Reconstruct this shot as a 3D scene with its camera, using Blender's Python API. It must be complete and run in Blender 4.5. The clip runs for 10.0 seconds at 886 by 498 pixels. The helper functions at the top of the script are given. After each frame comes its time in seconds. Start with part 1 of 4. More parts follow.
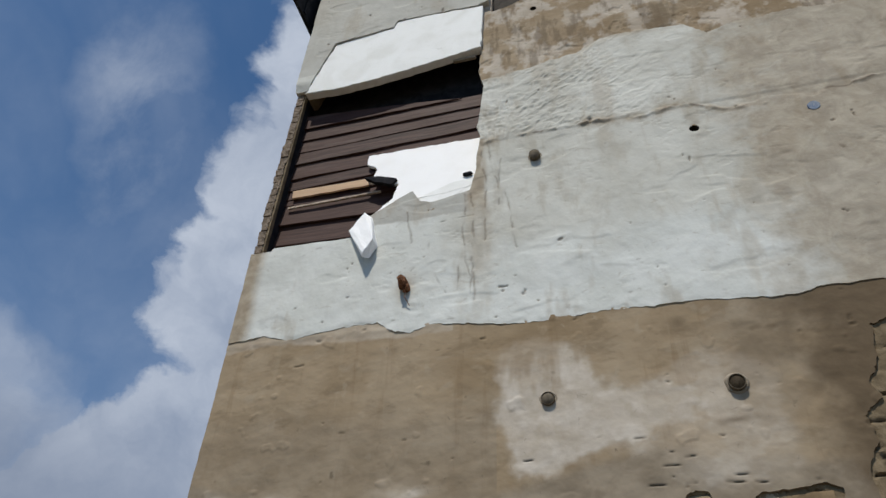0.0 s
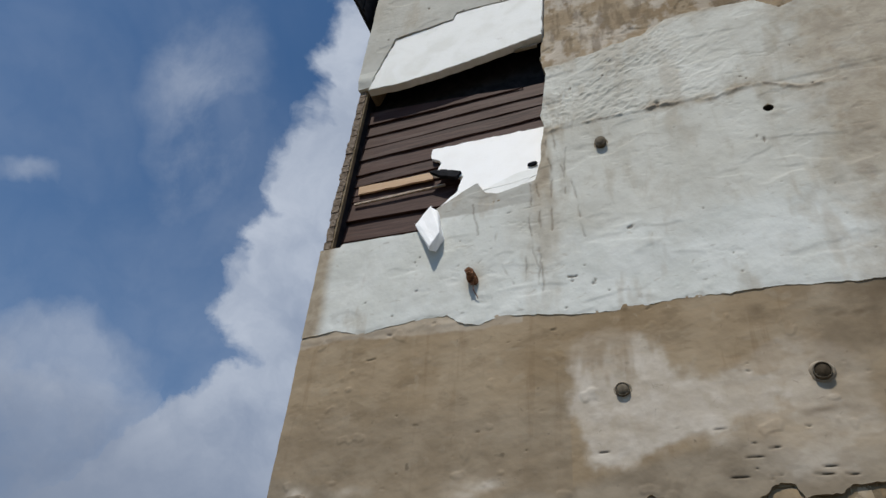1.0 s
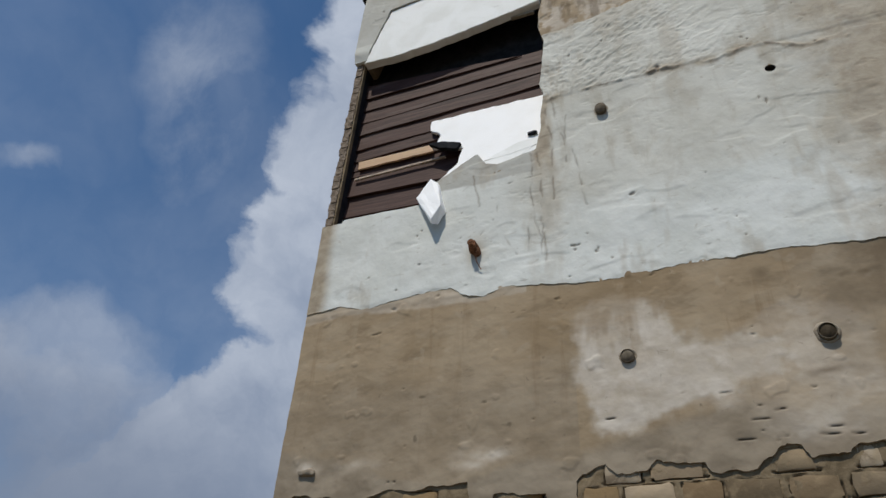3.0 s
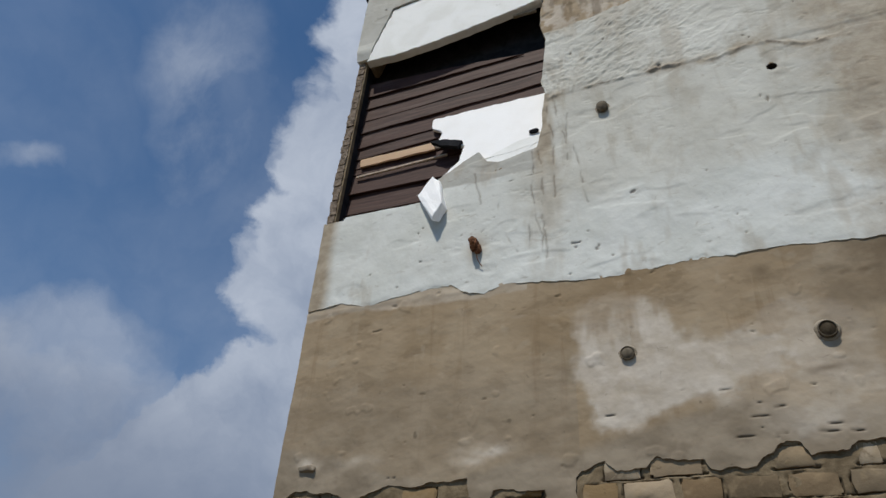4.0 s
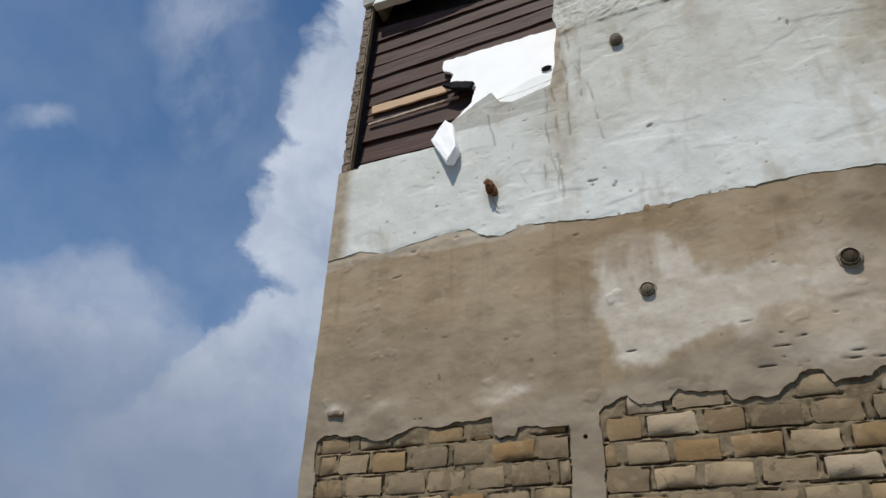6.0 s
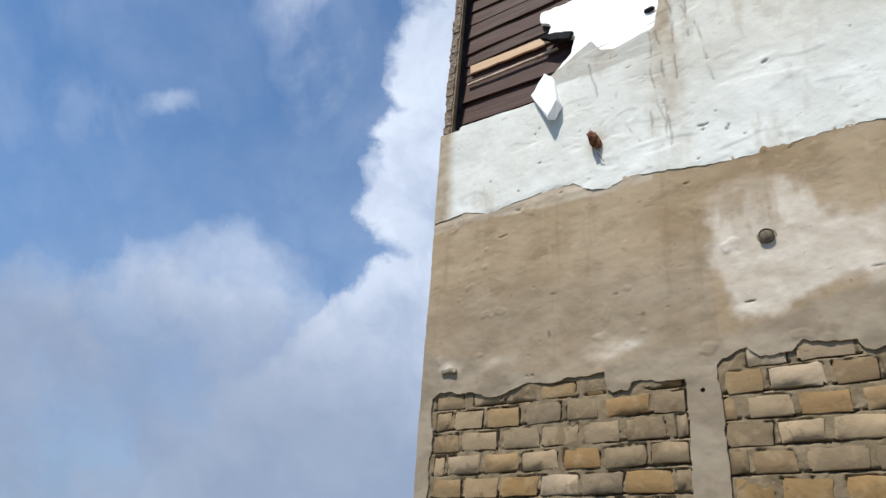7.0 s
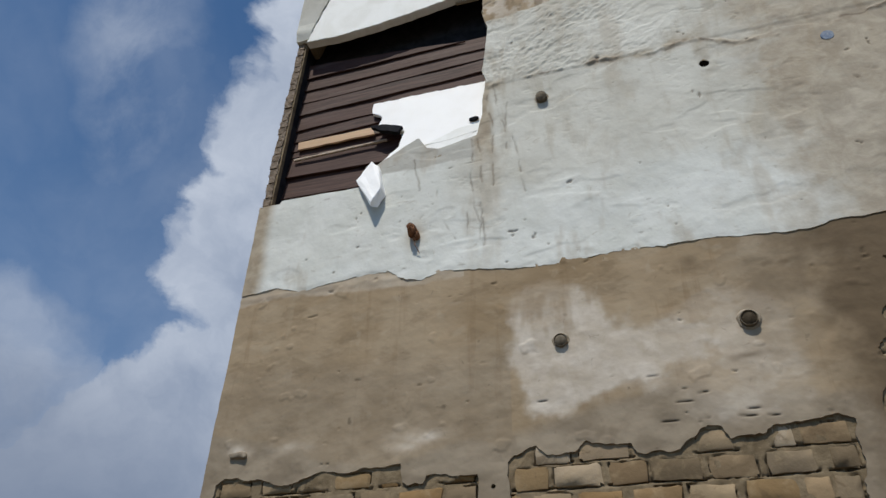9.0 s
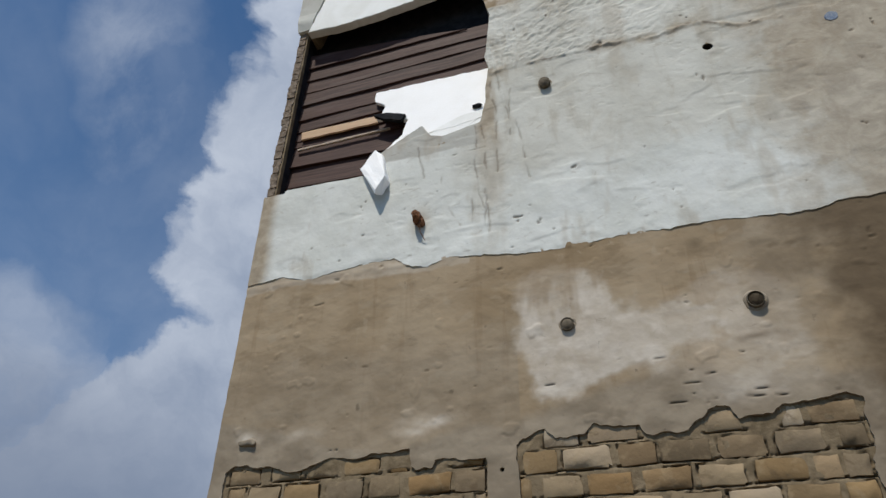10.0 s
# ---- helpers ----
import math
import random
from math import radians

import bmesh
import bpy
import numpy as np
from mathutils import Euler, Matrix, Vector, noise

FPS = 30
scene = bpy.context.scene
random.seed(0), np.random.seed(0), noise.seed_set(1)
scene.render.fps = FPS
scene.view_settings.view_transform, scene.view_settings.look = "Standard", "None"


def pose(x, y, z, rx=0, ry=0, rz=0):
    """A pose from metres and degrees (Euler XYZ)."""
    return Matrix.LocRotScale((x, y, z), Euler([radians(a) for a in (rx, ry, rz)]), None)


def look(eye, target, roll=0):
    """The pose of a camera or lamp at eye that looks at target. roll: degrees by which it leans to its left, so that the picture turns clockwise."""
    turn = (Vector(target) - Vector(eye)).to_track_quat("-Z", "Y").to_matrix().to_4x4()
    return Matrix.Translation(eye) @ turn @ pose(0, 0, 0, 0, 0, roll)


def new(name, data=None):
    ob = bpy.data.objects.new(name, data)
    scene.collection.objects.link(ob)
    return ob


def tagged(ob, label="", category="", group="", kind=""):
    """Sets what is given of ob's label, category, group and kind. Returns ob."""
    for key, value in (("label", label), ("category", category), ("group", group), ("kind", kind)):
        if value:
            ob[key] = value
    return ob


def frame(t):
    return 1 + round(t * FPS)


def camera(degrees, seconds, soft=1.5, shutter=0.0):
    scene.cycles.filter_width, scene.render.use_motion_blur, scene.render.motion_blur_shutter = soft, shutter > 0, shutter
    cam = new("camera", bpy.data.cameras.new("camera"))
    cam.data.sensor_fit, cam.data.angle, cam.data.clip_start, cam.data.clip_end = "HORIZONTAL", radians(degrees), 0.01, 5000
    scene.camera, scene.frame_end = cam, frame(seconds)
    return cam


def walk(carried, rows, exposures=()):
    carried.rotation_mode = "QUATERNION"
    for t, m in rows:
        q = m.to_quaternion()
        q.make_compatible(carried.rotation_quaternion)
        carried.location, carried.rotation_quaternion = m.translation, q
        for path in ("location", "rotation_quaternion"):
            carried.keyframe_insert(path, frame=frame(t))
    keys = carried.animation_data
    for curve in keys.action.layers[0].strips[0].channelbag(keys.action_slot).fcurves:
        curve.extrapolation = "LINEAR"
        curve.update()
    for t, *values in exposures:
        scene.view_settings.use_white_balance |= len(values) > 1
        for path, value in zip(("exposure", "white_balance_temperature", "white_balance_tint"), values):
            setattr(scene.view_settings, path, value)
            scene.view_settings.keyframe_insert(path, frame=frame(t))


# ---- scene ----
# ---- camera and walk ----
cam = camera(64.3, 10.0)
ROWS = [
    (0.0, 0.018, -5.121, 1.625, 17.93, 40.19, -3.51),
    (0.2, -0.007, -5.125, 1.633, 18.86, 39.61, -4.87),
    (0.5, 0.008, -5.137, 1.588, 24.13, 38.89, -9.17),
    (1.0, -0.037, -5.150, 1.631, 24.25, 39.04, -5.96),
    (1.5, -0.021, -5.117, 1.607, 23.55, 38.30, -5.36),
    (2.0, -0.026, -5.108, 1.618, 23.98, 36.78, -5.05),
    (3.5, -0.014, -5.127, 1.638, 24.52, 36.92, -4.23),
    (4.0, -0.004, -5.110, 1.610, 24.78, 36.84, -4.70),
    (4.5, -0.015, -5.128, 1.609, 25.03, 35.78, -4.09),
    (5.0, -0.005, -5.097, 1.577, 26.66, 32.96, -5.27),
    (6.3, -0.006, -5.114, 1.615, 26.01, 32.28, -2.64),
    (6.5, -0.014, -5.134, 1.608, 26.37, 33.02, -2.72),
    (6.7, -0.049, -5.205, 1.565, 29.58, 31.51, -3.08),
    (7.0, 0.052, -5.097, 1.594, 36.23, 28.36, -5.23),
    (7.1, 0.018, -5.055, 1.552, 33.94, 29.11, -5.11),
    (7.3, 0.086, -5.024, 1.578, 27.44, 29.72, -3.68),
    (7.5, 0.082, -5.061, 1.641, 23.22, 31.40, -3.73),
    (7.7, -0.005, -5.098, 1.590, 22.72, 33.85, -3.30),
    (8.0, 0.033, -5.112, 1.558, 21.47, 35.80, -5.08),
    (8.5, 0.007, -5.120, 1.588, 19.69, 36.03, -2.51),
    (9.0, 0.004, -5.102, 1.615, 18.55, 36.02, -2.02),
    (9.5, -0.012, -5.081, 1.596, 18.00, 36.41, -1.49),
    (10.0, -0.033, -5.079, 1.558, 18.75, 35.49, -1.41),
]
EXPOSURES = [(0.0, -0.36), (2.0, -0.43), (4.5, -0.43), (5.0, -0.34), (6.3, -0.12), (6.6, 0.02), (7.0, 0.34), (7.5, 0.32), (8.0, -0.28), (10.0, -0.33)]
walk(cam, [(t, pose(x, y, z, 90 + pitch, 0, yaw) @ pose(0, 0, 0, 0, 0, -roll)) for t, x, y, z, yaw, pitch, roll in ROWS], EXPOSURES)

# ---- world and sun ----
SUN = Vector((-0.08, -0.52, 0.85)).normalized()
sun_up = math.asin(SUN.z)
sun_turn = math.atan2(SUN.x, SUN.y)


class Nodes:
    """Short hand for building a node tree."""

    def __init__(self, tree):
        self.tree = tree
        tree.nodes.clear()

    def add(self, kind, **sets):
        n = self.tree.nodes.new(kind)
        for k, v in sets.items():
            if k == "operation":
                n.operation = v
            elif k == "data_type":
                n.data_type = v
            elif k == "blend_type":
                n.blend_type = v
        return n

    def put(self, socket, value):
        if isinstance(value, bpy.types.NodeSocket):
            self.tree.links.new(value, socket)
        elif value is not None:
            if socket.type == "RGBA" and len(value) == 3:
                value = (*value, 1)
            socket.default_value = value

    def math(self, op, a, b=None, c=None, clamp=False):
        n = self.add("ShaderNodeMath", operation=op)
        n.use_clamp = clamp
        for s, v in zip(n.inputs, (a, b, c)):
            self.put(s, v)
        return n.outputs[0]

    def vec(self, op, a, b=None):
        n = self.add("ShaderNodeVectorMath", operation=op)
        self.put(n.inputs[0], a)
        if b is not None:
            self.put(n.inputs[1], b)
        return n.outputs["Value"] if op in ("DOT_PRODUCT", "LENGTH", "DISTANCE") else n.outputs[0]

    def mix(self, f, a, b, blend="MIX"):
        n = self.add("ShaderNodeMix", data_type="RGBA", blend_type=blend)
        self.put(n.inputs["Factor"], f)
        self.put(n.inputs[6], a)
        self.put(n.inputs[7], b)
        return n.outputs[2]

    def ramp(self, x, lo, hi, a=0.0, b=1.0, smooth=True):
        n = self.add("ShaderNodeMapRange")
        n.interpolation_type = "SMOOTHSTEP" if smooth else "LINEAR"
        for s, v in zip(n.inputs, (x, lo, hi, a, b)):
            self.put(s, v)
        return n.outputs[0]

    def noise(self, co, scale, detail=4.0, rough=0.55, warp=0.0, colour=False):
        n = self.add("ShaderNodeTexNoise")
        self.put(n.inputs["Vector"], co)
        self.put(n.inputs["Scale"], scale)
        self.put(n.inputs["Detail"], detail)
        self.put(n.inputs["Roughness"], rough)
        self.put(n.inputs["Distortion"], warp)
        return n.outputs["Color" if colour else 0]

    def voronoi(self, co, scale, feature="F1"):
        n = self.add("ShaderNodeTexVoronoi")
        n.feature = feature
        self.put(n.inputs["Vector"], co)
        self.put(n.inputs["Scale"], scale)
        return n.outputs["Distance"]


def build_world():
    world = bpy.data.worlds.new("sky")
    scene.world = world
    world.use_nodes = True
    n = Nodes(world.node_tree)
    sky = n.add("ShaderNodeTexSky")
    sky.sky_type, sky.sun_disc = "NISHITA", False
    sky.sun_elevation, sky.sun_rotation = sun_up, sun_turn
    sky.air_density, sky.dust_density, sky.ozone_density = 1.0, 0.6, 3.0
    way = n.add("ShaderNodeTexCoord").outputs["Generated"]
    # flat coordinates on the part of the sky beside the building
    m = pose(0, 0, 0, 90 + 35.8, 0, 25.0).to_3x3()
    right, up, ahead = m @ Vector((1, 0, 0)), m @ Vector((0, 1, 0)), m @ Vector((0, 0, -1))
    w = n.math("MAXIMUM", n.vec("DOT_PRODUCT", way, right * 0 + ahead), 0.15)
    p = n.math("DIVIDE", n.vec("DOT_PRODUCT", way, right), w)
    q = n.math("DIVIDE", n.vec("DOT_PRODUCT", way, up), w)
    join = n.add("ShaderNodeCombineXYZ")
    n.put(join.inputs[0], p), n.put(join.inputs[1], q)
    flat = join.outputs[0]
    warp = n.vec("SUBTRACT", n.noise(flat, 6.5, 6.0, 0.56, colour=True), (0.5, 0.5, 0.5))
    bent = n.vec("ADD", flat, n.vec("MULTIPLY", warp, (0.13, 0.13, 0.0)))
    # outer edge of the cloud bank beside the building, by height, and the tops of the low cloud, by side
    BANK = [(-0.537, -0.741), (-0.450, -0.602), (-0.345, -0.527), (-0.280, -0.476), (-0.243, -0.410), (-0.207, -0.372), (-0.172, -0.317), (-0.137, -0.272), (-0.102, -0.295), (-0.065, -0.321), (-0.048, -0.312), (0.002, -0.288), (0.028, -0.274), (0.055, -0.285), (0.086, -0.247), (0.117, -0.266), (0.152, -0.237), (0.194, -0.217), (0.226, -0.224), (0.269, -0.199), (0.316, -0.215), (0.361, -0.159)]
    LOW_TOP = [(-1.122, -0.109), (-0.906, -0.106), (-0.803, -0.111), (-0.704, -0.120), (-0.669, -0.071), (-0.612, -0.060), (-0.576, -0.085), (-0.511, -0.101), (-0.439, -0.108), (-0.399, -0.125), (-0.374, -0.164), (-0.355, -0.224), (-0.303, -0.258)]

    def profile(x, pairs, lo, hi, a, b):
        """A smooth curve through the pairs: x in lo..hi gives a value in a..b."""
        k = n.add("ShaderNodeValToRGB")
        el = k.color_ramp.elements
        while len(el) < len(pairs):
            el.new(0.5)
        for e, (u, v) in zip(el, pairs):
            g = (v - a) / (b - a)
            e.position, e.color = (u - lo) / (hi - lo), (g, g, g, 1)
        n.put(k.inputs[0], n.ramp(x, lo, hi, smooth=False))
        return n.ramp(k.outputs[0], 0, 1, a, b, smooth=False)

    parts = n.add("ShaderNodeSeparateXYZ")
    n.put(parts.inputs[0], bent)
    bp, bq = parts.outputs[0], parts.outputs[1]
    out_of = n.math("SUBTRACT", bp, profile(bq, BANK, -0.7, 0.5, -1.2, 0.2))
    billow = n.math("MULTIPLY", n.math("SUBTRACT", n.noise(bent, 10.0, 5, 0.55), 0.5), 0.13)
    out_of = n.math("ADD", out_of, billow)
    bank = n.ramp(out_of, -0.014, 0.030)
    bank = n.math("MULTIPLY", bank, n.ramp(p, 0.9, 0.3, 0.35, 1.0))
    under = n.math("SUBTRACT", profile(bp, LOW_TOP, -1.3, 0.0, -0.6, 0.4), bq)
    under = n.math("ADD", under, n.math("MULTIPLY", billow, 0.8))
    mass = n.math("MULTIPLY", n.ramp(under, -0.03, 0.10), n.ramp(n.noise(bent, 4.0, 6, 0.6), 0.28, 0.62, 0.66, 0.94))
    rim = n.math("MULTIPLY", n.ramp(under, -0.03, 0.05), n.ramp(under, 0.22, 0.06))
    puff = n.vec("LENGTH", n.vec("MULTIPLY", n.vec("SUBTRACT", bent, (-0.534, -0.156, 0)), (1 / 0.19, 1 / 0.085, 0)))
    mass = n.math("MAXIMUM", mass, n.ramp(n.math("SUBTRACT", puff, n.math("MULTIPLY", billow, 5.0)), 1.30, 0.35, 0.0, 0.66))
    flecks = None
    for hp, hq, rp, rq, amount in ((-0.586, 0.102, 0.07, 0.035, 0.55), (-0.356, 0.215, 0.10, 0.19, 0.52), (-0.75, 0.10, 0.22, 0.10, 0.22)):
        d = n.vec("LENGTH", n.vec("MULTIPLY", n.vec("SUBTRACT", bent, (hp, hq, 0)), (1 / rp, 1 / rq, 0)))
        g = n.math("MULTIPLY", n.ramp(d, 1.3, 0.1), amount)
        flecks = g if flecks is None else n.math("MAXIMUM", flecks, g)
    flecks = n.math("MULTIPLY", flecks, n.ramp(n.noise(n.vec("MULTIPLY", flat, (1.0, 0.7, 1.0)), 8.0, 6, 0.62, 0.4), 0.30, 0.66, 0.25, 1.15))
    veil = n.ramp(n.noise(n.vec("MULTIPLY", flat, (1.0, 0.7, 1.0)), 2.6, 5.0, 0.55, 0.6), 0.42, 0.80, 0.02, 0.30)
    haze = n.math("MULTIPLY", n.ramp(q, 0.25, -0.25, 0.02, 0.36), n.ramp(n.noise(bent, 3.0, 5, 0.6), 0.25, 0.7, 0.6, 1.1))
    cover = n.math("MAXIMUM", n.math("MAXIMUM", n.math("MULTIPLY", bank, 0.95), mass), n.math("MAXIMUM", flecks, n.math("MAXIMUM", veil, haze)))
    # lit tops, greyer folds and base
    fold = n.ramp(n.noise(bent, 7.0, 6.0, 0.6), 0.30, 0.72)
    crest = n.math("MAXIMUM", n.math("MULTIPLY", n.ramp(out_of, -0.03, 0.03), n.ramp(out_of, 0.17, 0.05)), n.math("MULTIPLY", rim, 0.75))
    shade = n.math("ADD", n.math("MULTIPLY", fold, 0.70), n.math("MULTIPLY", crest, 0.40), clamp=True)
    tone = n.mix(shade, (0.350, 0.425, 0.570), (0.650, 0.720, 0.845))
    tone = n.mix(n.ramp(n.math("ADD", q, n.math("MULTIPLY", p, 0.35)), -0.18, -0.56), tone, n.mix(0.80, tone, (0.215, 0.270, 0.385)))
    blue = n.vec("MULTIPLY", sky.outputs[0], (SKY * 0.64, SKY * 0.97, SKY * 1.17))
    bg = n.add("ShaderNodeBackground")
    n.put(bg.inputs["Color"], n.mix(cover, blue, tone))
    n.put(bg.inputs["Strength"], 1.0)
    out = n.add("ShaderNodeOutputWorld")
    n.put(out.inputs[0], bg.outputs[0])


SKY = 0.105
build_world()
sun = new("sun", bpy.data.lights.new("sun", "SUN"))
sun.data.energy, sun.data.angle, sun.data.color = 4.3, radians(0.6), (1.0, 0.93, 0.82)
sun.matrix_world = look(SUN * 60, (0, 0, 0))


# ---- materials ----
def material(name, build, rough=0.85):
    mat = bpy.data.materials.new(name)
    mat.use_nodes = True
    n = Nodes(mat.node_tree)
    b = n.add("ShaderNodeBsdfPrincipled")
    n.put(b.inputs["Roughness"], rough)
    n.put(b.inputs["Specular IOR Level"], 0.25)
    n.put(n.add("ShaderNodeOutputMaterial").inputs[0], b.outputs[0])
    build(n, b)
    return mat


def bump(n, b, height, strength=0.5, distance=0.01):
    k = n.add("ShaderNodeBump")
    n.put(k.inputs["Strength"], strength), n.put(k.inputs["Distance"], distance)
    n.put(k.inputs["Height"], height)
    n.put(b.inputs["Normal"], k.outputs[0])


def place(n):
    return n.add("ShaderNodeNewGeometry").outputs["Position"]


def masks(n, name):
    a = n.add("ShaderNodeAttribute")
    a.attribute_name = name
    s = n.add("ShaderNodeSeparateColor")
    n.put(s.inputs[0], a.outputs["Color"])
    return s.outputs[0], s.outputs[1], s.outputs[2], a.outputs["Alpha"]


def m_render(n, b):
    """Old tan render: pale worn patches, grey cement, dark stains, deepened rightwards for lens shading."""
    co = place(n)
    pale, grey, dark, crack = masks(n, "zones")
    trowel = n.vec("MULTIPLY", co, (1.0, 1.0, 1.9))
    base = n.mix(n.ramp(n.noise(co, 0.8, 4, 0.5, 0.3), 0.35, 0.65), (0.252, 0.184, 0.110), (0.345, 0.268, 0.178))
    base = n.mix(n.ramp(n.noise(trowel, 1.7, 5, 0.52, 0.3), 0.48, 0.60, 0, 0.45), base, (0.352, 0.283, 0.196))
    base = n.mix(n.ramp(n.noise(trowel, 2.4, 6, 0.60, 0.3), 0.52, 0.64, 0, 0.40), base, (0.170, 0.122, 0.072))
    base = n.mix(n.ramp(n.noise(co, 5.0, 4, 0.5, 0.4), 0.60, 0.68, 0, 0.40), base, (0.375, 0.310, 0.225))
    drip = n.vec("MULTIPLY", co, (6.0, 1.0, 0.6))
    base = n.mix(n.ramp(n.noise(drip, 1.0, 5, 0.6), 0.54, 0.66, 0, 0.38), base, (0.205, 0.138, 0.076))
    base = n.mix(n.ramp(n.noise(n.vec("ADD", drip, (7.3, 0, 2.1)), 1.2, 4, 0.55), 0.60, 0.68, 0, 0.30), base, (0.36, 0.295, 0.205))
    g = n.mix(n.ramp(n.noise(co, 3, 5, 0.55, 0.3), 0.38, 0.62), (0.208, 0.171, 0.126), (0.290, 0.245, 0.186))
    base = n.mix(n.math("MULTIPLY", grey, 0.85), base, g)
    p = n.mix(n.ramp(n.noise(co, 3.4, 6, 0.6, 0.3), 0.36, 0.64), (0.445, 0.388, 0.316), (0.560, 0.508, 0.440))
    base = n.mix(pale, base, p)
    base = n.mix(dark, base, n.mix(n.noise(co, 8, 4), (0.085, 0.06, 0.036), (0.15, 0.108, 0.065)))
    base = n.mix(n.ramp(n.noise(co, 13, 4, 0.6, 0.8), 0.66, 0.72, 0.0, 0.45), base, n.mix(0.6, base, (0.09, 0.07, 0.05)))
    base = n.mix(crack, base, (0.045, 0.033, 0.022))
    n.put(b.inputs["Base Color"], base)
    h = n.math("ADD", n.noise(co, 5, 4, 0.5), n.math("MULTIPLY", n.noise(trowel, 22, 3, 0.5, 0.6), 0.06))
    bump(n, b, h, 0.30, 0.03)


def m_coat(n, b):
    """Lime-white coat, chalky, with bare cement and rusty brown stains, heavier rightwards for lens shading."""
    co = place(n)
    bare, stain, clean, crack = masks(n, "zones")
    base = n.mix(n.ramp(n.noise(co, 1.1, 6, 0.6, 0.5), 0.3, 0.7), (0.490, 0.482, 0.430), (0.605, 0.604, 0.555))
    base = n.mix(n.ramp(n.noise(n.vec("MULTIPLY", co, (3.0, 1.0, 0.9)), 1.0, 7, 0.64, 0.8), 0.48, 0.70, 0, 0.6), base, (0.375, 0.338, 0.270))
    base = n.mix(clean, base, n.mix(n.ramp(n.noise(co, 2.2, 6, 0.6, 0.5), 0.3, 0.7), (0.570, 0.585, 0.550), (0.665, 0.682, 0.655)))
    base = n.mix(bare, base, n.mix(n.noise(co, 5, 6, 0.65), (0.36, 0.355, 0.32), (0.47, 0.465, 0.43)))
    base = n.mix(stain, base, n.mix(n.ramp(n.noise(co, 4, 6, 0.65, 0.8), 0.3, 0.7), (0.235, 0.178, 0.115), (0.405, 0.34, 0.25)))
    base = n.mix(n.ramp(n.noise(n.vec("MULTIPLY", co, (0.8, 1.0, 2.0)), 5, 5, 0.6, 1.5), 0.62, 0.68, 0, 0.34), base, (0.34, 0.305, 0.245))
    base = n.mix(n.ramp(n.noise(co, 26, 5, 0.7), 0.66, 0.74, 0, 0.5), base, (0.24, 0.215, 0.18))
    base = n.mix(crack, base, (0.115, 0.080, 0.052))
    n.put(b.inputs["Base Color"], base)
    h = n.math("ADD", n.noise(co, 5, 4, 0.5), n.math("MULTIPLY", n.noise(co, 40, 3, 0.5), 0.06))
    bump(n, b, h, 0.40, 0.025)


def m_brick(n, b):
    """Sandy limestone blocks, each with a tone of its own."""
    r = n.add("ShaderNodeObjectInfo").outputs["Random"]
    co = place(n)
    ramp = n.add("ShaderNodeValToRGB")
    stops = [(0.0, (0.241, 0.145, 0.059)), (0.16, (0.188, 0.138, 0.084)), (0.30, (0.259, 0.173, 0.083)), (0.45, (0.131, 0.097, 0.059)), (0.58, (0.287, 0.217, 0.134)), (0.70, (0.168, 0.130, 0.086)), (0.80, (0.248, 0.155, 0.064)), (0.92, (0.373, 0.308, 0.225)), (1.0, (0.170, 0.109, 0.052))]
    el = ramp.color_ramp.elements
    while len(el) < len(stops):
        el.new(0.5)
    for e, (x, c) in zip(el, stops):
        e.position, e.color = x, (*c, 1)
    n.put(ramp.inputs[0], r)
    base = n.mix(n.ramp(n.noise(co, 7, 5, 0.6, 0.3), 0.50, 0.66, 0, 0.45), ramp.outputs[0], (0.33, 0.250, 0.150))
    base = n.mix(n.ramp(n.noise(co, 5, 6, 0.66, 0.7), 0.56, 0.64, 0, 0.55), base, (0.125, 0.086, 0.048))
    n.put(b.inputs["Base Color"], base)
    bump(n, b, n.noise(co, 12, 5, 0.55), 0.5, 0.02)


def m_mortar(n, b):
    co = place(n)
    pale, grey, dark, crack = masks(n, "zones")
    base = n.mix(n.ramp(n.noise(co, 6, 7, 0.68, 0.8), 0.3, 0.7), (0.125, 0.093, 0.055), (0.248, 0.192, 0.122))
    # first mask: open joints, with the shade under blocks coloured in
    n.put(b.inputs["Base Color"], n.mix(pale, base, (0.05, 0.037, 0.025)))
    bump(n, b, n.noise(co, 20, 4, 0.6), 0.6, 0.015)


def m_wood(n, b):
    """Weathered red-brown boards, grain along x."""
    co = place(n)
    r = n.add("ShaderNodeObjectInfo").outputs["Random"]
    grain = n.noise(n.vec("MULTIPLY", co, (1.2, 20.0, 22.0)), 1.6, 6, 0.65, 0.4)
    base = n.mix(n.ramp(grain, 0.3, 0.7), (0.022, 0.009, 0.007), (0.078, 0.042, 0.034))
    base = n.mix(n.math("MULTIPLY", r, 0.5), base, (0.062, 0.026, 0.020))
    base = n.mix(n.ramp(n.noise(n.vec("MULTIPLY", co, (0.8, 1.0, 5.0)), 2.0, 4), 0.5, 0.75, 0, 0.5), base, (0.100, 0.070, 0.062))
    n.put(b.inputs["Base Color"], base)
    bump(n, b, grain, 0.4, 0.006)


def m_pine(n, b):
    co = place(n)
    grain = n.noise(n.vec("MULTIPLY", co, (1.0, 20.0, 25.0)), 1.6, 5, 0.6, 0.3)
    n.put(b.inputs["Base Color"], n.mix(grain, (0.44, 0.27, 0.15), (0.66, 0.47, 0.31)))
    bump(n, b, grain, 0.3, 0.004)


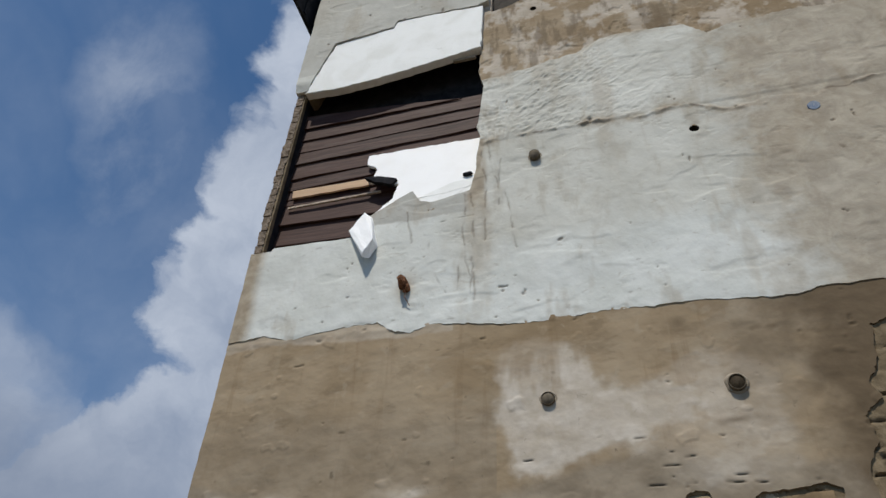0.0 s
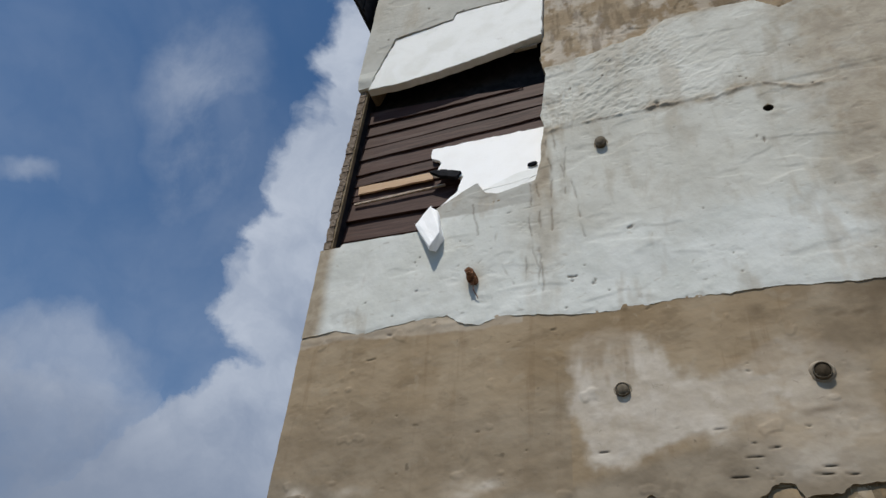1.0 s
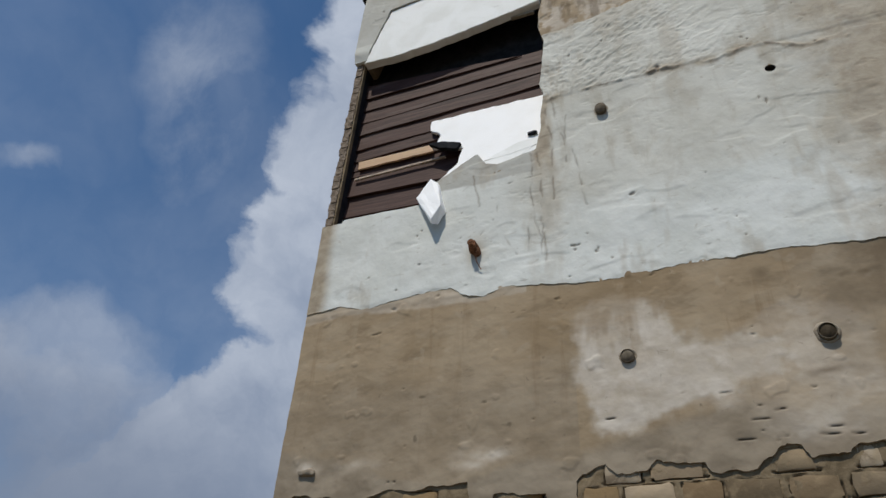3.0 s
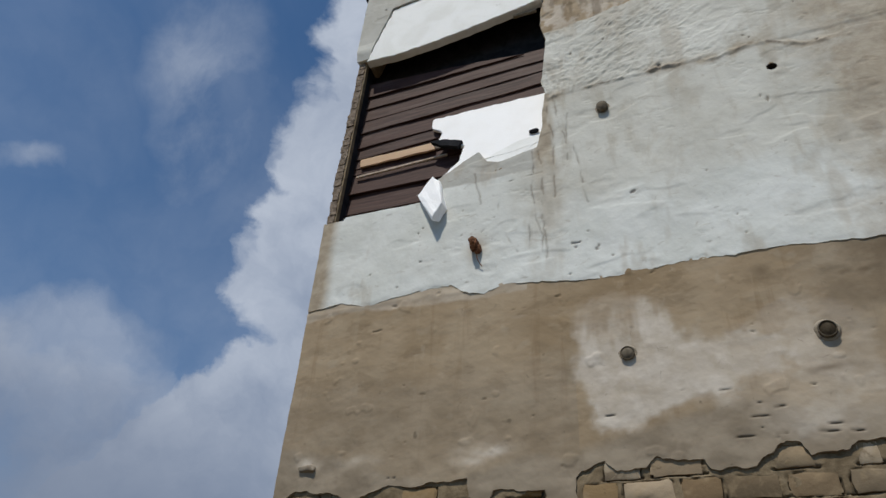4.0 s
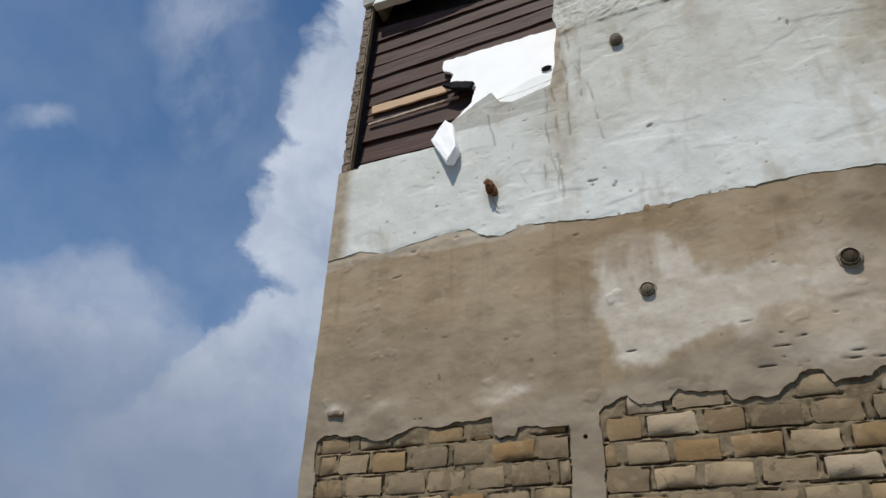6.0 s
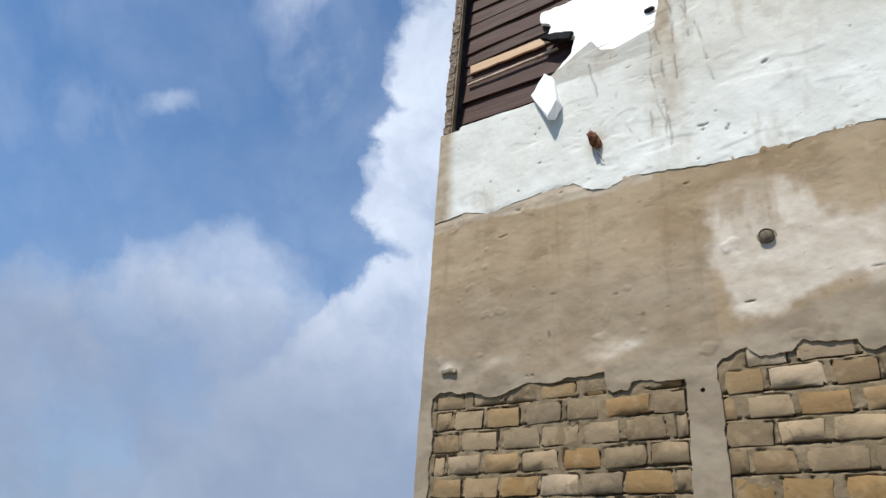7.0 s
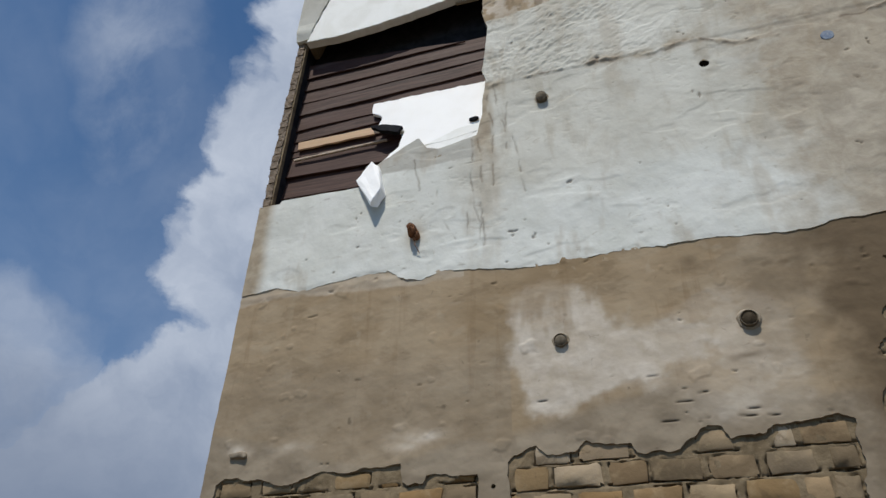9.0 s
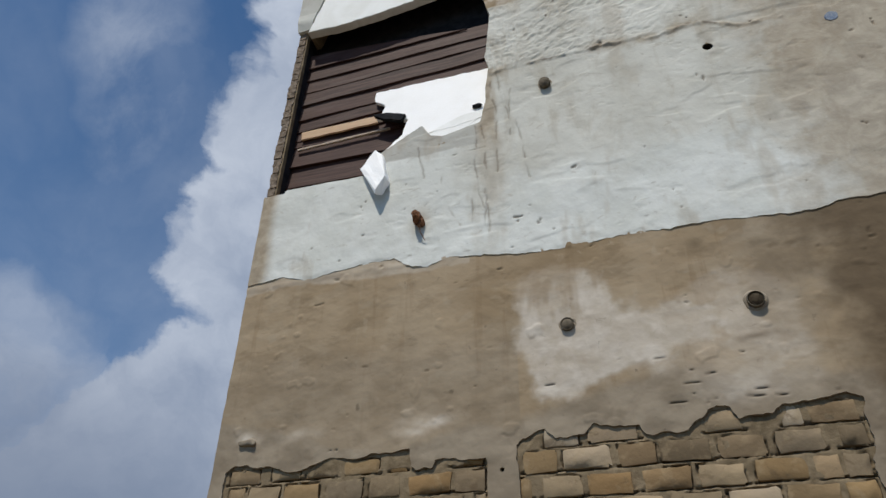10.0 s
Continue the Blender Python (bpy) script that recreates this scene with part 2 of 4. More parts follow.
def m_foam(n, b):
    """White insulation board, faintly beaded."""
    co = place(n)
    n.put(b.inputs["Base Color"], n.mix(n.ramp(n.noise(co, 3.0, 6, 0.6), 0.4, 0.75), (0.93, 0.935, 0.94), (0.89, 0.89, 0.885)))
    bump(n, b, n.math("ADD", n.voronoi(co, 90), n.noise(co, 14, 5, 0.6)), 0.25, 0.006)


def m_lintel(n, b):
    co = place(n)
    base = n.mix(n.ramp(n.noise(co, 2.2, 6, 0.6, 0.5), 0.4, 0.7), (0.87, 0.88, 0.865), (0.78, 0.785, 0.755))
    base = n.mix(n.ramp(n.noise(n.vec("MULTIPLY", co, (1.0, 1.0, 4.0)), 5, 6, 0.7, 1.0), 0.62, 0.70, 0, 0.35), base, (0.42, 0.41, 0.38))
    n.put(b.inputs["Base Color"], base)
    bump(n, b, n.noise(co, 22, 6, 0.7), 0.35, 0.01)


def plain(a, c, scale=12.0, strength=0.4, rough=0.85, metal=0.0):
    def build(n, b):
        co = place(n)
        n.put(b.inputs["Base Color"], n.mix(n.ramp(n.noise(co, scale, 5, 0.65, 0.5), 0.3, 0.7), a, c))
        n.put(b.inputs["Roughness"], rough), n.put(b.inputs["Metallic"], metal)
        n.put(b.inputs["Specular IOR Level"], 0.06)
        bump(n, b, n.noise(co, scale * 4, 5, 0.65), strength, 0.006)
    return build


RENDER, COAT, BRICK, MORTAR = material("old_tan_render", m_render, 0.92), material("white_coat", m_coat, 0.85), material("limestone", m_brick, 0.92), material("mortar", m_mortar, 0.95)
WOOD, PINE, FOAM, LINTEL = material("dark_boards", m_wood, 0.7), material("fresh_pine", m_pine, 0.65), material("foam_board", m_foam, 0.6), material("painted_lintel", m_lintel, 0.75)
BATTEN = material("greyed_batten", plain((0.34, 0.27, 0.21), (0.55, 0.46, 0.38), 20, 0.3), 0.8)
PIER = material("grey_brown_brick", plain((0.105, 0.080, 0.060), (0.265, 0.212, 0.165), 16, 0.8), 0.95)
PLUG = material("rotten_plug", plain((0.045, 0.034, 0.022), (0.085, 0.066, 0.045), 30, 0.7), 0.95)
# near-black, so the shade inside open holes is in the colour
VOID = material("pipe_inside", plain((0.02, 0.018, 0.015), (0.045, 0.04, 0.034), 14), 0.95)
PIPE = material("clay_plug", plain((0.105, 0.086, 0.062), (0.18, 0.152, 0.115), 14), 0.8)
COLLAR = material("mortar_collar", plain((0.24, 0.20, 0.15), (0.35, 0.30, 0.235), 14, 0.7), 0.95)
BLUE = material("blue_plastic", plain((0.15, 0.21, 0.33), (0.33, 0.36, 0.40), 26, 0.3), 0.6)
RUST = material("rust", plain((0.070, 0.030, 0.016), (0.30, 0.150, 0.085), 24, 0.8), 0.9)
# near-black: dark parts, and shade put into the window opening as colour
DARK = material("near_black", plain((0.012, 0.013, 0.016), (0.03, 0.03, 0.034), 6), 0.8)
# masonry coloured very dark, so gaps in the skin look shaded
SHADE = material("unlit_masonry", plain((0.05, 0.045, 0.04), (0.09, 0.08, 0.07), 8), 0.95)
EARTH = material("dry_earth", plain((0.10, 0.08, 0.055), (0.16, 0.13, 0.09), 0.8, 0.6), 0.95)
CONCRETE = material("grey_concrete", plain((0.25, 0.235, 0.21), (0.36, 0.34, 0.31), 3.0, 0.5), 0.92)


# ---- tools for building ----
def part(name, bm, mat, parent=None, label="", smooth=False):
    """Links a bmesh as one mesh object, under a thing or a part."""
    me = bpy.data.meshes.new(name)
    bm.to_mesh(me)
    bm.free()
    if smooth:
        me.shade_smooth()
    me.materials.append(mat)
    ob = new(name, me)
    if parent:
        ob.parent = parent
    return tagged(ob, label)


def box(x0, x1, y0, y1, z0, z1, bevel=0.0, bm=None):
    bm = bm or bmesh.new()
    made = bmesh.ops.create_cube(bm, size=1.0)["verts"]
    for v in made:
        v.co = Vector((x0 + (v.co.x + 0.5) * (x1 - x0), y0 + (v.co.y + 0.5) * (y1 - y0), z0 + (v.co.z + 0.5) * (z1 - z0)))
    if bevel:
        bmesh.ops.bevel(bm, geom=list({e for v in made for e in v.link_edges}), offset=bevel, segments=2, profile=0.6, affect="EDGES")
    return bm


def slab(outline, y0, y1, bm=None, bevel=0.0):
    """A board with an outline in x and z, from depth y0 (front) to y1."""
    bm = bm or bmesh.new()
    front = [bm.verts.new((x, y0, z)) for x, z in outline]
    back = [bm.verts.new((x, y1, z)) for x, z in outline]
    f = bm.faces.new(front)
    bm.faces.new(back[::-1])
    for i in range(len(front)):
        j = (i + 1) % len(front)
        bm.faces.new((front[j], front[i], back[i], back[j]))
    bmesh.ops.recalc_face_normals(bm, faces=bm.faces)
    if bevel:
        bmesh.ops.bevel(bm, geom=list(f.edges), offset=bevel, segments=2, affect="EDGES")
    return bm


def ragged(points, step, amount, seed, closed=True):
    """The outline with its sides broken up into small uneven steps."""
    rng = random.Random(seed)
    out = []
    n = len(points)
    for i in range(n if closed else n - 1):
        a, b = Vector(points[i]), Vector(points[(i + 1) % n])
        k = max(1, round((b - a).length / step))
        side = Vector((-(b - a).y, (b - a).x)).normalized()
        for j in range(k):
            p = a.lerp(b, j / k)
            out.append(tuple(p + side * rng.uniform(-amount, amount) * (j > 0)))
    return out if closed else out + [tuple(points[-1])]


LATTICE = np.random.RandomState(7).rand(256, 256)


def lump(x, z, scale, octaves=4, seed=0, rough=0.5):
    """Smooth noise about 0, within about -1 to 1, over arrays x and z; scale: lumps a metre."""
    total, amp, norm = np.zeros_like(x), 1.0, 0.0
    for o in range(octaves):
        u, v = x * scale + 17.3 * seed + 5.1 * o, z * scale + 9.7 * seed + 3.3 * o
        i, j = np.floor(u).astype(int), np.floor(v).astype(int)
        a, b = u - i, v - j
        a, b = a * a * (3 - 2 * a), b * b * (3 - 2 * b)
        g = LATTICE
        i0, i1, j0, j1 = i % 256, (i + 1) % 256, j % 256, (j + 1) % 256
        total += amp * ((g[i0, j0] * (1 - a) + g[i1, j0] * a) * (1 - b) + (g[i0, j1] * (1 - a) + g[i1, j1] * a) * b)
        norm += amp
        amp, scale = amp * rough, scale * 2.03
    return (total / norm - 0.5) * 3.0


def inside(x, z, outline):
    """Signed distance to an outline, above 0 inside."""
    d, odd = np.full(x.shape, 1e9), np.zeros(x.shape, bool)
    for i, (ax, az) in enumerate(outline):
        bx, bz = outline[(i + 1) % len(outline)]
        ex, ez = bx - ax, bz - az
        t = np.clip(((x - ax) * ex + (z - az) * ez) / (ex * ex + ez * ez + 1e-12), 0, 1)
        d = np.minimum(d, np.hypot(x - ax - t * ex, z - az - t * ez))
        cross = ((az > z) != (bz > z)) & (x < ax + (z - az) / (ez if abs(ez) > 1e-9 else 1e-9) * ex)
        odd ^= cross
    return np.where(odd, d, -d)


def near(x, z, line):
    """Distance to an open line."""
    d = np.full(x.shape, 1e9)
    for (ax, az), (bx, bz) in zip(line, line[1:]):
        ex, ez = bx - ax, bz - az
        t = np.clip(((x - ax) * ex + (z - az) * ez) / (ex * ex + ez * ez), 0, 1)
        d = np.minimum(d, np.hypot(x - ax - t * ex, z - az - t * ez))
    return d


def soft(v, lo, hi):
    t = np.clip((v - lo) / (hi - lo), 0, 1)
    return t * t * (3 - 2 * t)


def layer(name, x0, x1, z0, z1, step, keep, front, zones, back, mat, parent=None):
    """A skin of the wall: kept where keep > 0, its face at y = front, its broken rim running back to y = back."""
    nx, nz = round((x1 - x0) / step) + 1, round((z1 - z0) / step) + 1
    X, Z = np.meshgrid(np.linspace(x0, x1, nx), np.linspace(z0, z1, nz))
    S, Y, C = keep(X, Z), front(X, Z), zones(X, Z)
    wide = C.shape[-1]
    S = np.where(np.abs(S) < 1e-5, 1e-5, S)
    S[0], S[-1], S[:, 0], S[:, -1] = (np.minimum(e, -1e-4) for e in (S[0], S[-1], S[:, 0], S[:, -1]))
    P = np.stack([X, Y, Z], -1).reshape(-1, 3)
    K = C.reshape(-1, wide)
    s = S.ravel()
    idx = np.arange(nx * nz).reshape(nz, nx)
    cells = np.stack([idx[:-1, :-1], idx[:-1, 1:], idx[1:, 1:], idx[1:, :-1]], -1).reshape(-1, 4)
    pos = (s[cells] > 0).sum(1)
    whole = cells[pos == 4]
    extra_p, extra_k, cut, faces = [], [], {}, []
    base = len(P)

    def rim(a, b):
        key = (a, b) if a < b else (b, a)
        if key not in cut:
            t = s[a] / (s[a] - s[b])
            q = P[a] + (P[b] - P[a]) * t
            q[1] = P[a][1] if s[a] > 0 else P[b][1]
            cut[key] = base + len(extra_p)
            kk = K[a] if s[a] > 0 else K[b]
            extra_p.append(q), extra_k.append(kk)
            extra_p.append(np.array([q[0], back, q[2]])), extra_k.append(kk)
        return cut[key]

    for c in cells[(pos > 0) & (pos < 4)]:
        ring = []
        for i in range(4):
            a, b = int(c[i]), int(c[(i + 1) % 4])
            if s[a] > 0:
                ring.append((a, False))
            if (s[a] > 0) != (s[b] > 0):
                ring.append((rim(a, b), True))
        if len(ring) > 2:
            faces.append([r[0] for r in ring])
        for i in range(len(ring)):
            (a, ea), (b, eb) = ring[i], ring[(i + 1) % len(ring)]
            if ea and eb:
                faces.append([b, a, a + 1, b + 1])
    allp = np.concatenate([P, np.array(extra_p).reshape(-1, 3)])
    allk = np.concatenate([K, np.array(extra_k).reshape(-1, wide)])
    sizes = np.concatenate([np.full(len(whole), 4), np.array([len(f) for f in faces], int)])
    loops = np.concatenate([whole.ravel(), np.array([i for f in faces for i in f], int)])
    used = np.unique(loops)
    remap = np.zeros(len(allp), int)
    remap[used] = np.arange(len(used))
    me = bpy.data.meshes.new(name)
    me.vertices.add(len(used))
    me.vertices.foreach_set("co", allp[used].astype(np.float32).ravel())
    me.loops.add(len(loops))
    me.loops.foreach_set("vertex_index", remap[loops].astype(np.int32))
    me.polygons.add(len(sizes))
    me.polygons.foreach_set("loop_start", np.concatenate([[0], np.cumsum(sizes)[:-1]]).astype(np.int32))
    me.update(calc_edges=True)
    me.validate()
    col = me.attributes.new("zones", "FLOAT_COLOR", "POINT")
    col.data.foreach_set("color", allk[used].astype(np.float32).ravel())
    me.materials.append(mat)
    me.shade_smooth()
    me.set_sharp_from_angle(angle=radians(50))
    ob = new(name, me)
    if parent:
        ob.parent = parent
    return ob


STEP = 0.0105


# ---- plan of the front wall: it faces -y, its face lies at y = 0 ----
TOP, RIGHT = 13.0, 6.0
COLUMN = (-1.37, -1.13)
SILL, HEAD = 6.53, 9.3
OPENING = [(-3.65, SILL), (-2.64, 6.52), (-2.48, 6.80), (-2.22, 6.98), (-2.03, 7.08), (-1.93, 6.90), (-1.79, 6.86), (-1.38, 6.94), (-1.31, 7.22), (-1.32, 7.43),
           (-1.27, 7.75), (-1.32, 7.95), (-1.27, 8.25), (-1.24, 8.68), (-1.31, 9.0), (-1.29, 9.5), (-1.29, 9.8), (-3.5, 9.8), (-3.67, HEAD)]
PANEL_LEFT = [(-3.60, 0.3), (-3.62, 3.42), (-3.56, 3.48), (-3.44, 3.49), (-3.34, 3.44), (-3.17, 3.43), (-2.97, 3.40), (-2.86, 3.44), (-2.70, 3.48), (-2.31, 3.48), (-2.14, 3.47), (-2.0, 3.49), (-1.99, 3.35), (-1.93, 3.31), (-1.81, 3.33), (-1.77, 3.39), (-1.53, 3.38), (COLUMN[0], 3.37), (COLUMN[0] - 0.01, 0.3)]
PANEL_RIGHT = [(COLUMN[1], 0.3), (COLUMN[1], 3.44), (-1.10, 3.49), (-1.0, 3.53), (-0.91, 3.57), (-0.83, 3.47), (-0.72, 3.48), (-0.62, 3.48), (-0.55, 3.56), (-0.51, 3.53), (-0.35, 3.50), (-0.23, 3.50), (-0.2, 3.43), (-0.04, 3.44), (0.11, 3.43), (0.22, 3.53), (0.31, 3.59), (0.4, 3.58), (0.46, 3.50), (0.68, 3.50), (0.75, 3.55), (0.95, 3.58), (1.16, 3.60), (1.24, 3.55), (1.20, 3.1), (1.18, 0.3)]
PANEL_FAR = [(1.47, 0.3), (1.47, 3.70), (1.60, 3.85), (1.55, 4.05), (1.68, 4.20), (1.64, 4.32), (1.74, 4.55), (1.80, 4.80), (2.2, 4.90), (2.60, 4.80), (2.64, 0.3)]
LOW = [(-3.9, 5.31), (-3.45, 5.36), (-3.15, 5.28), (-2.64, 5.37), (-2.35, 5.36), (-2.25, 5.36), (-2.11, 5.26), (-1.91, 5.22), (-1.67, 5.27), (-1.24, 5.22), (-0.83, 5.17), (-0.39, 5.18), (-0.19, 5.22), (0.23, 5.19), (0.64, 5.20), (1.24, 5.14), (1.67, 5.18), (2.03, 5.20), (4.0, 5.2), (6.0, 5.15)]
HIGH = [(-1.19, 8.80), (-0.73, 8.85), (-0.10, 8.98), (0.18, 9.17), (0.45, 9.19), (0.84, 9.16), (1.15, 9.08), (1.36, 8.83), (1.69, 8.96), (2.41, 8.96), (2.85, 8.90), (6.0, 8.9)]
SEAM = [(-1.24, 7.64), (-0.95, 7.66), (0.04, 7.67), (0.57, 7.62), (0.92, 7.70), (1.33, 7.49), (1.92, 7.49), (2.45, 7.55), (2.81, 7.62), (6.0, 7.6)]
COATED = LOW + HIGH[::-1] + [(-1.31, 8.82), (-1.31, 10.46), (-1.19, 10.5), (-1.19, TOP), (-4.1, TOP), (-4.1, 5.33)]
PALE = [(-1.12, 4.90), (-0.84, 5.02), (-0.42, 4.83), (-0.26, 4.63), (-0.19, 4.46), (0.13, 4.51), (0.41, 4.42), (0.48, 4.25), (0.39, 4.12), (0.14, 4.06), (-0.04, 3.95), (-0.47, 3.88), (-0.66, 3.79), (-0.83, 3.79), (-0.96, 3.87), (-1.01, 4.12), (-1.12, 4.24)]
FADED = [(-0.31, 4.54), (0.61, 4.60), (1.15, 4.49), (1.14, 4.01), (1.17, 3.68), (0.44, 3.64), (0.12, 3.93), (-0.48, 3.86)]
CEMENT = [(-3.9, 3.9), (-3.18, 3.80), (-2.61, 3.60), (-2.12, 3.55), (-1.41, 3.72), (-1.19, 3.62), (-0.48, 3.86), (0.12, 3.97), (0.49, 3.83), (1.23, 3.82), (6.0, 3.8)]
LINTEL_OUT = [(-3.69, 9.23), (-3.2, 9.20), (-2.8, 9.22), (-2.4, 9.27), (-1.97, 9.34), (-1.6, 9.40), (-1.28, 9.47), (-1.26, 10.43), (-1.96, 10.49), (-2.49, 10.50), (-2.54, 10.36), (-3.40, 10.26)]
UPPER_RECESS = [(-1.15, 10.32), (-0.95, 10.36), (-0.66, 10.48), (-0.45, 10.58), (-0.45, TOP), (-1.15, TOP)]
GASHES = [(-0.25, 4.05, 0.07), (0.0, 4.01, 0.06), (0.22, 3.885, 0.06), (0.315, 3.845, 0.06), (0.165, 3.785, 0.09), (0.075, 3.73, 0.05), (0.055, 3.645, 0.09), (0.63, 3.70, 0.07), (0.585, 3.645, 0.09), (0.755, 3.64, 0.06), (0.295, 3.65, 0.06), (-0.86, 3.90, 0.06), (-0.33, 3.905, 0.07), (-1.58, 4.98, 0.09), (-2.44, 4.255, 0.04), (-1.87, 4.15, 0.03)]
SCRATCHES = [[(-1.44, 6.89), (-1.41, 6.52), (-1.43, 6.29), (-1.40, 5.99), (-1.33, 5.70)], [(-1.38, 6.87), (-1.32, 6.53), (-1.34, 6.05), (-1.30, 5.56), (-1.31, 5.30)], [(-1.10, 7.08), (-1.05, 6.78), (-1.02, 6.57), (-0.95, 6.32), (-0.91, 6.05)],
             [(-1.01, 6.84), (-0.96, 6.55), (-0.93, 6.31)], [(-1.80, 6.39), (-1.77, 6.08), (-1.70, 5.85), (-1.60, 5.62)], [(-1.48, 6.01), (-1.46, 5.79), (-1.49, 5.60)], [(-1.24, 7.94), (-1.15, 7.45), (-1.13, 7.18)], [(-1.68, 6.53), (-1.32, 6.56)], [(-1.36, 6.35), (-1.32, 5.90), (-1.35, 5.57)],
             [(-1.03, 7.32), (-1.07, 6.99), (-1.07, 6.66)], [(-2.06, 6.75), (-1.98, 6.3)], [(-1.25, 7.5), (-1.2, 6.9), (-1.22, 6.2)]]


HOLES = [(0.96, 7.30, 0.050), (-0.59, 10.19, 0.044), (-1.25, 3.27, 0.018)]


def hair(x, z, wide):
    """Scratches and hair cracks running down beside the column."""
    c = np.zeros_like(x)
    u = x + 0.022 * lump(x, z, 5, 4, 20, 0.62)
    for k, line in enumerate(SCRATCHES):
        c = np.maximum(c, np.exp(-(near(u, z, line) / wide) ** 2) * soft(lump(x, z, 5, 3, 25 + k), -0.45, 0.25))
    return c


def corner(z):
    return -3.70 - 0.0225 * np.minimum(z, 7.2)


def keep_render(x, z):
    jag = 0.028 * lump(x, z, 5, 6, 1, 0.62)
    s = x - corner(z) + 0.006 * lump(x, z, 4, 4, 2)
    for hole, amount in ((OPENING, 0.3), (PANEL_LEFT, 1.0), (PANEL_RIGHT, 1.0), (PANEL_FAR, 1.5), (UPPER_RECESS, 0.5)):
        s = np.minimum(s, -inside(x, z, hole) + jag * amount)
    s = np.minimum(s, -inside(x, z, LINTEL_OUT) - 0.012 + 0.008 * lump(x, z, 6, 3, 47))
    for hx, hz, hr in HOLES:
        s = np.minimum(s, np.hypot(x - hx, z - hz) - hr)
    pier = np.minimum(np.minimum(z - SILL + 0.04, 9.32 - z), -3.6 - x)
    return np.minimum(s, -pier + 0.4 * jag)


def keep_coat(x, z):
    s = inside(x, z, COATED) + 0.027 * lump(x, z, 4.5, 6, 3, 0.66)
    return np.minimum(s, keep_render(x, z))


def dents(x, z):
    d = np.zeros_like(x)
    for gx, gz, half in GASHES:
        u = np.abs(x - gx + 0.3 * half * lump(x * 0 + gz, x * 0, 3, 1, 2)) / (0.85 * half)
        wave = gz + 0.010 * lump(x, z * 0, 6, 3, 4)
        d += np.clip(1 - u ** 3, 0, 1) * np.exp(-((z - wave) / 0.0055) ** 2) * soft(lump(x, z, 7, 2, 41), -0.5, 0.0)
    return np.minimum(d, 1)


def face_render(x, z):
    y = 0.012 * lump(x, z, 1.2, 4, 5) + 0.003 * lump(x, z * 1.6, 7, 4, 6, 0.55) + 0.010 * soft(lump(x, z * 1.5, 8, 3, 52), 1.0, 1.2) * (z < 8.5) - 0.006 * soft(lump(x, z, 5, 3, 53), 0.8, 1.0)
    y += 0.011 * dents(x, z)
    y -= 0.004 * soft(3.9 - z, 0, 0.4)
    y += 0.008 * soft(3.95 - z, 0, 0.5) * lump(x, z, 4, 4, 8) * soft(z, 3.3, 3.4)
    y -= 0.005 * soft(-np.abs(z - 5.28 + 0.02 * lump(x, z, 4, 3, 9)), -0.06, 0.0) * (x < -1.6)
    y += 0.010 * soft(lump(x, z, 2.2, 5, 10, 0.6), 0.25, 0.5) * soft(z, 8.6, 8.9)
    return y


def face_coat(x, z):
    rough = soft(z, 7.55, 7.75) * (x > -1.6) * (0.15 + 0.85 * soft(0.6 - x, -0.5, 0.9)) * (z < 9.6)
    y = -0.0105 + 0.012 * lump(x, z, 1.2, 4, 5) + 0.0025 * lump(x, z, 7, 4, 12, 0.6)
    along, across = 0.80 * x + 0.60 * z, 0.80 * z - 0.60 * x
    turn = soft(-0.75 - x, 0.0, 0.25)
    stroke = (1 - turn) * np.abs(lump(along * 0.55, across, 13, 3, 13, 0.55)) + turn * np.abs(lump(x, z * 0.6, 13, 3, 46, 0.55))
    patch = 0.25 + 0.75 * soft(lump(x, z, 2.0, 3, 50, 0.5), -0.7, 0.2)
    y += rough * (0.015 * np.minimum(stroke, 0.8) * patch - 0.008 + 0.006 * lump(x, z, 3, 3, 33))
    y += 0.004 * soft(lump(x * 0.7 + 0.3 * z, z * 1.3, 8, 4, 61, 0.6), 0.4, 0.8) * soft(lump(x, z, 1.1, 2, 62), -0.2, 0.5)
    y += 0.005 * soft(lump(x * 0.6, z * 1.4, 3, 3, 14, 0.5), 0.3, 0.6)
    ridge = near(x, z + 0.035 * lump(x, z, 4, 5, 34, 0.65), SEAM)
    y -= 0.012 * np.exp(-(ridge / 0.024) ** 2) * soft(lump(x, z, 6, 3, 35), -0.2, 0.4) + 0.008 * soft(z - 7.62, 0, 0.05) * (x > -1.3)
    y += 0.008 * hair(x, z, 0.008)
    y += 0.010 * soft(lump(x, z, 9, 3, 15), 1.02, 1.15)
    rim = keep_coat(x, z)
    y += 0.005 * np.exp(-(rim / 0.03) ** 2) * soft(lump(x, z, 2.5, 4, 48), -0.3, 0.4) * (z < 9.2)
    return y - 0.065 * soft(z, 9.2, 9.5) * (x < -1.15)


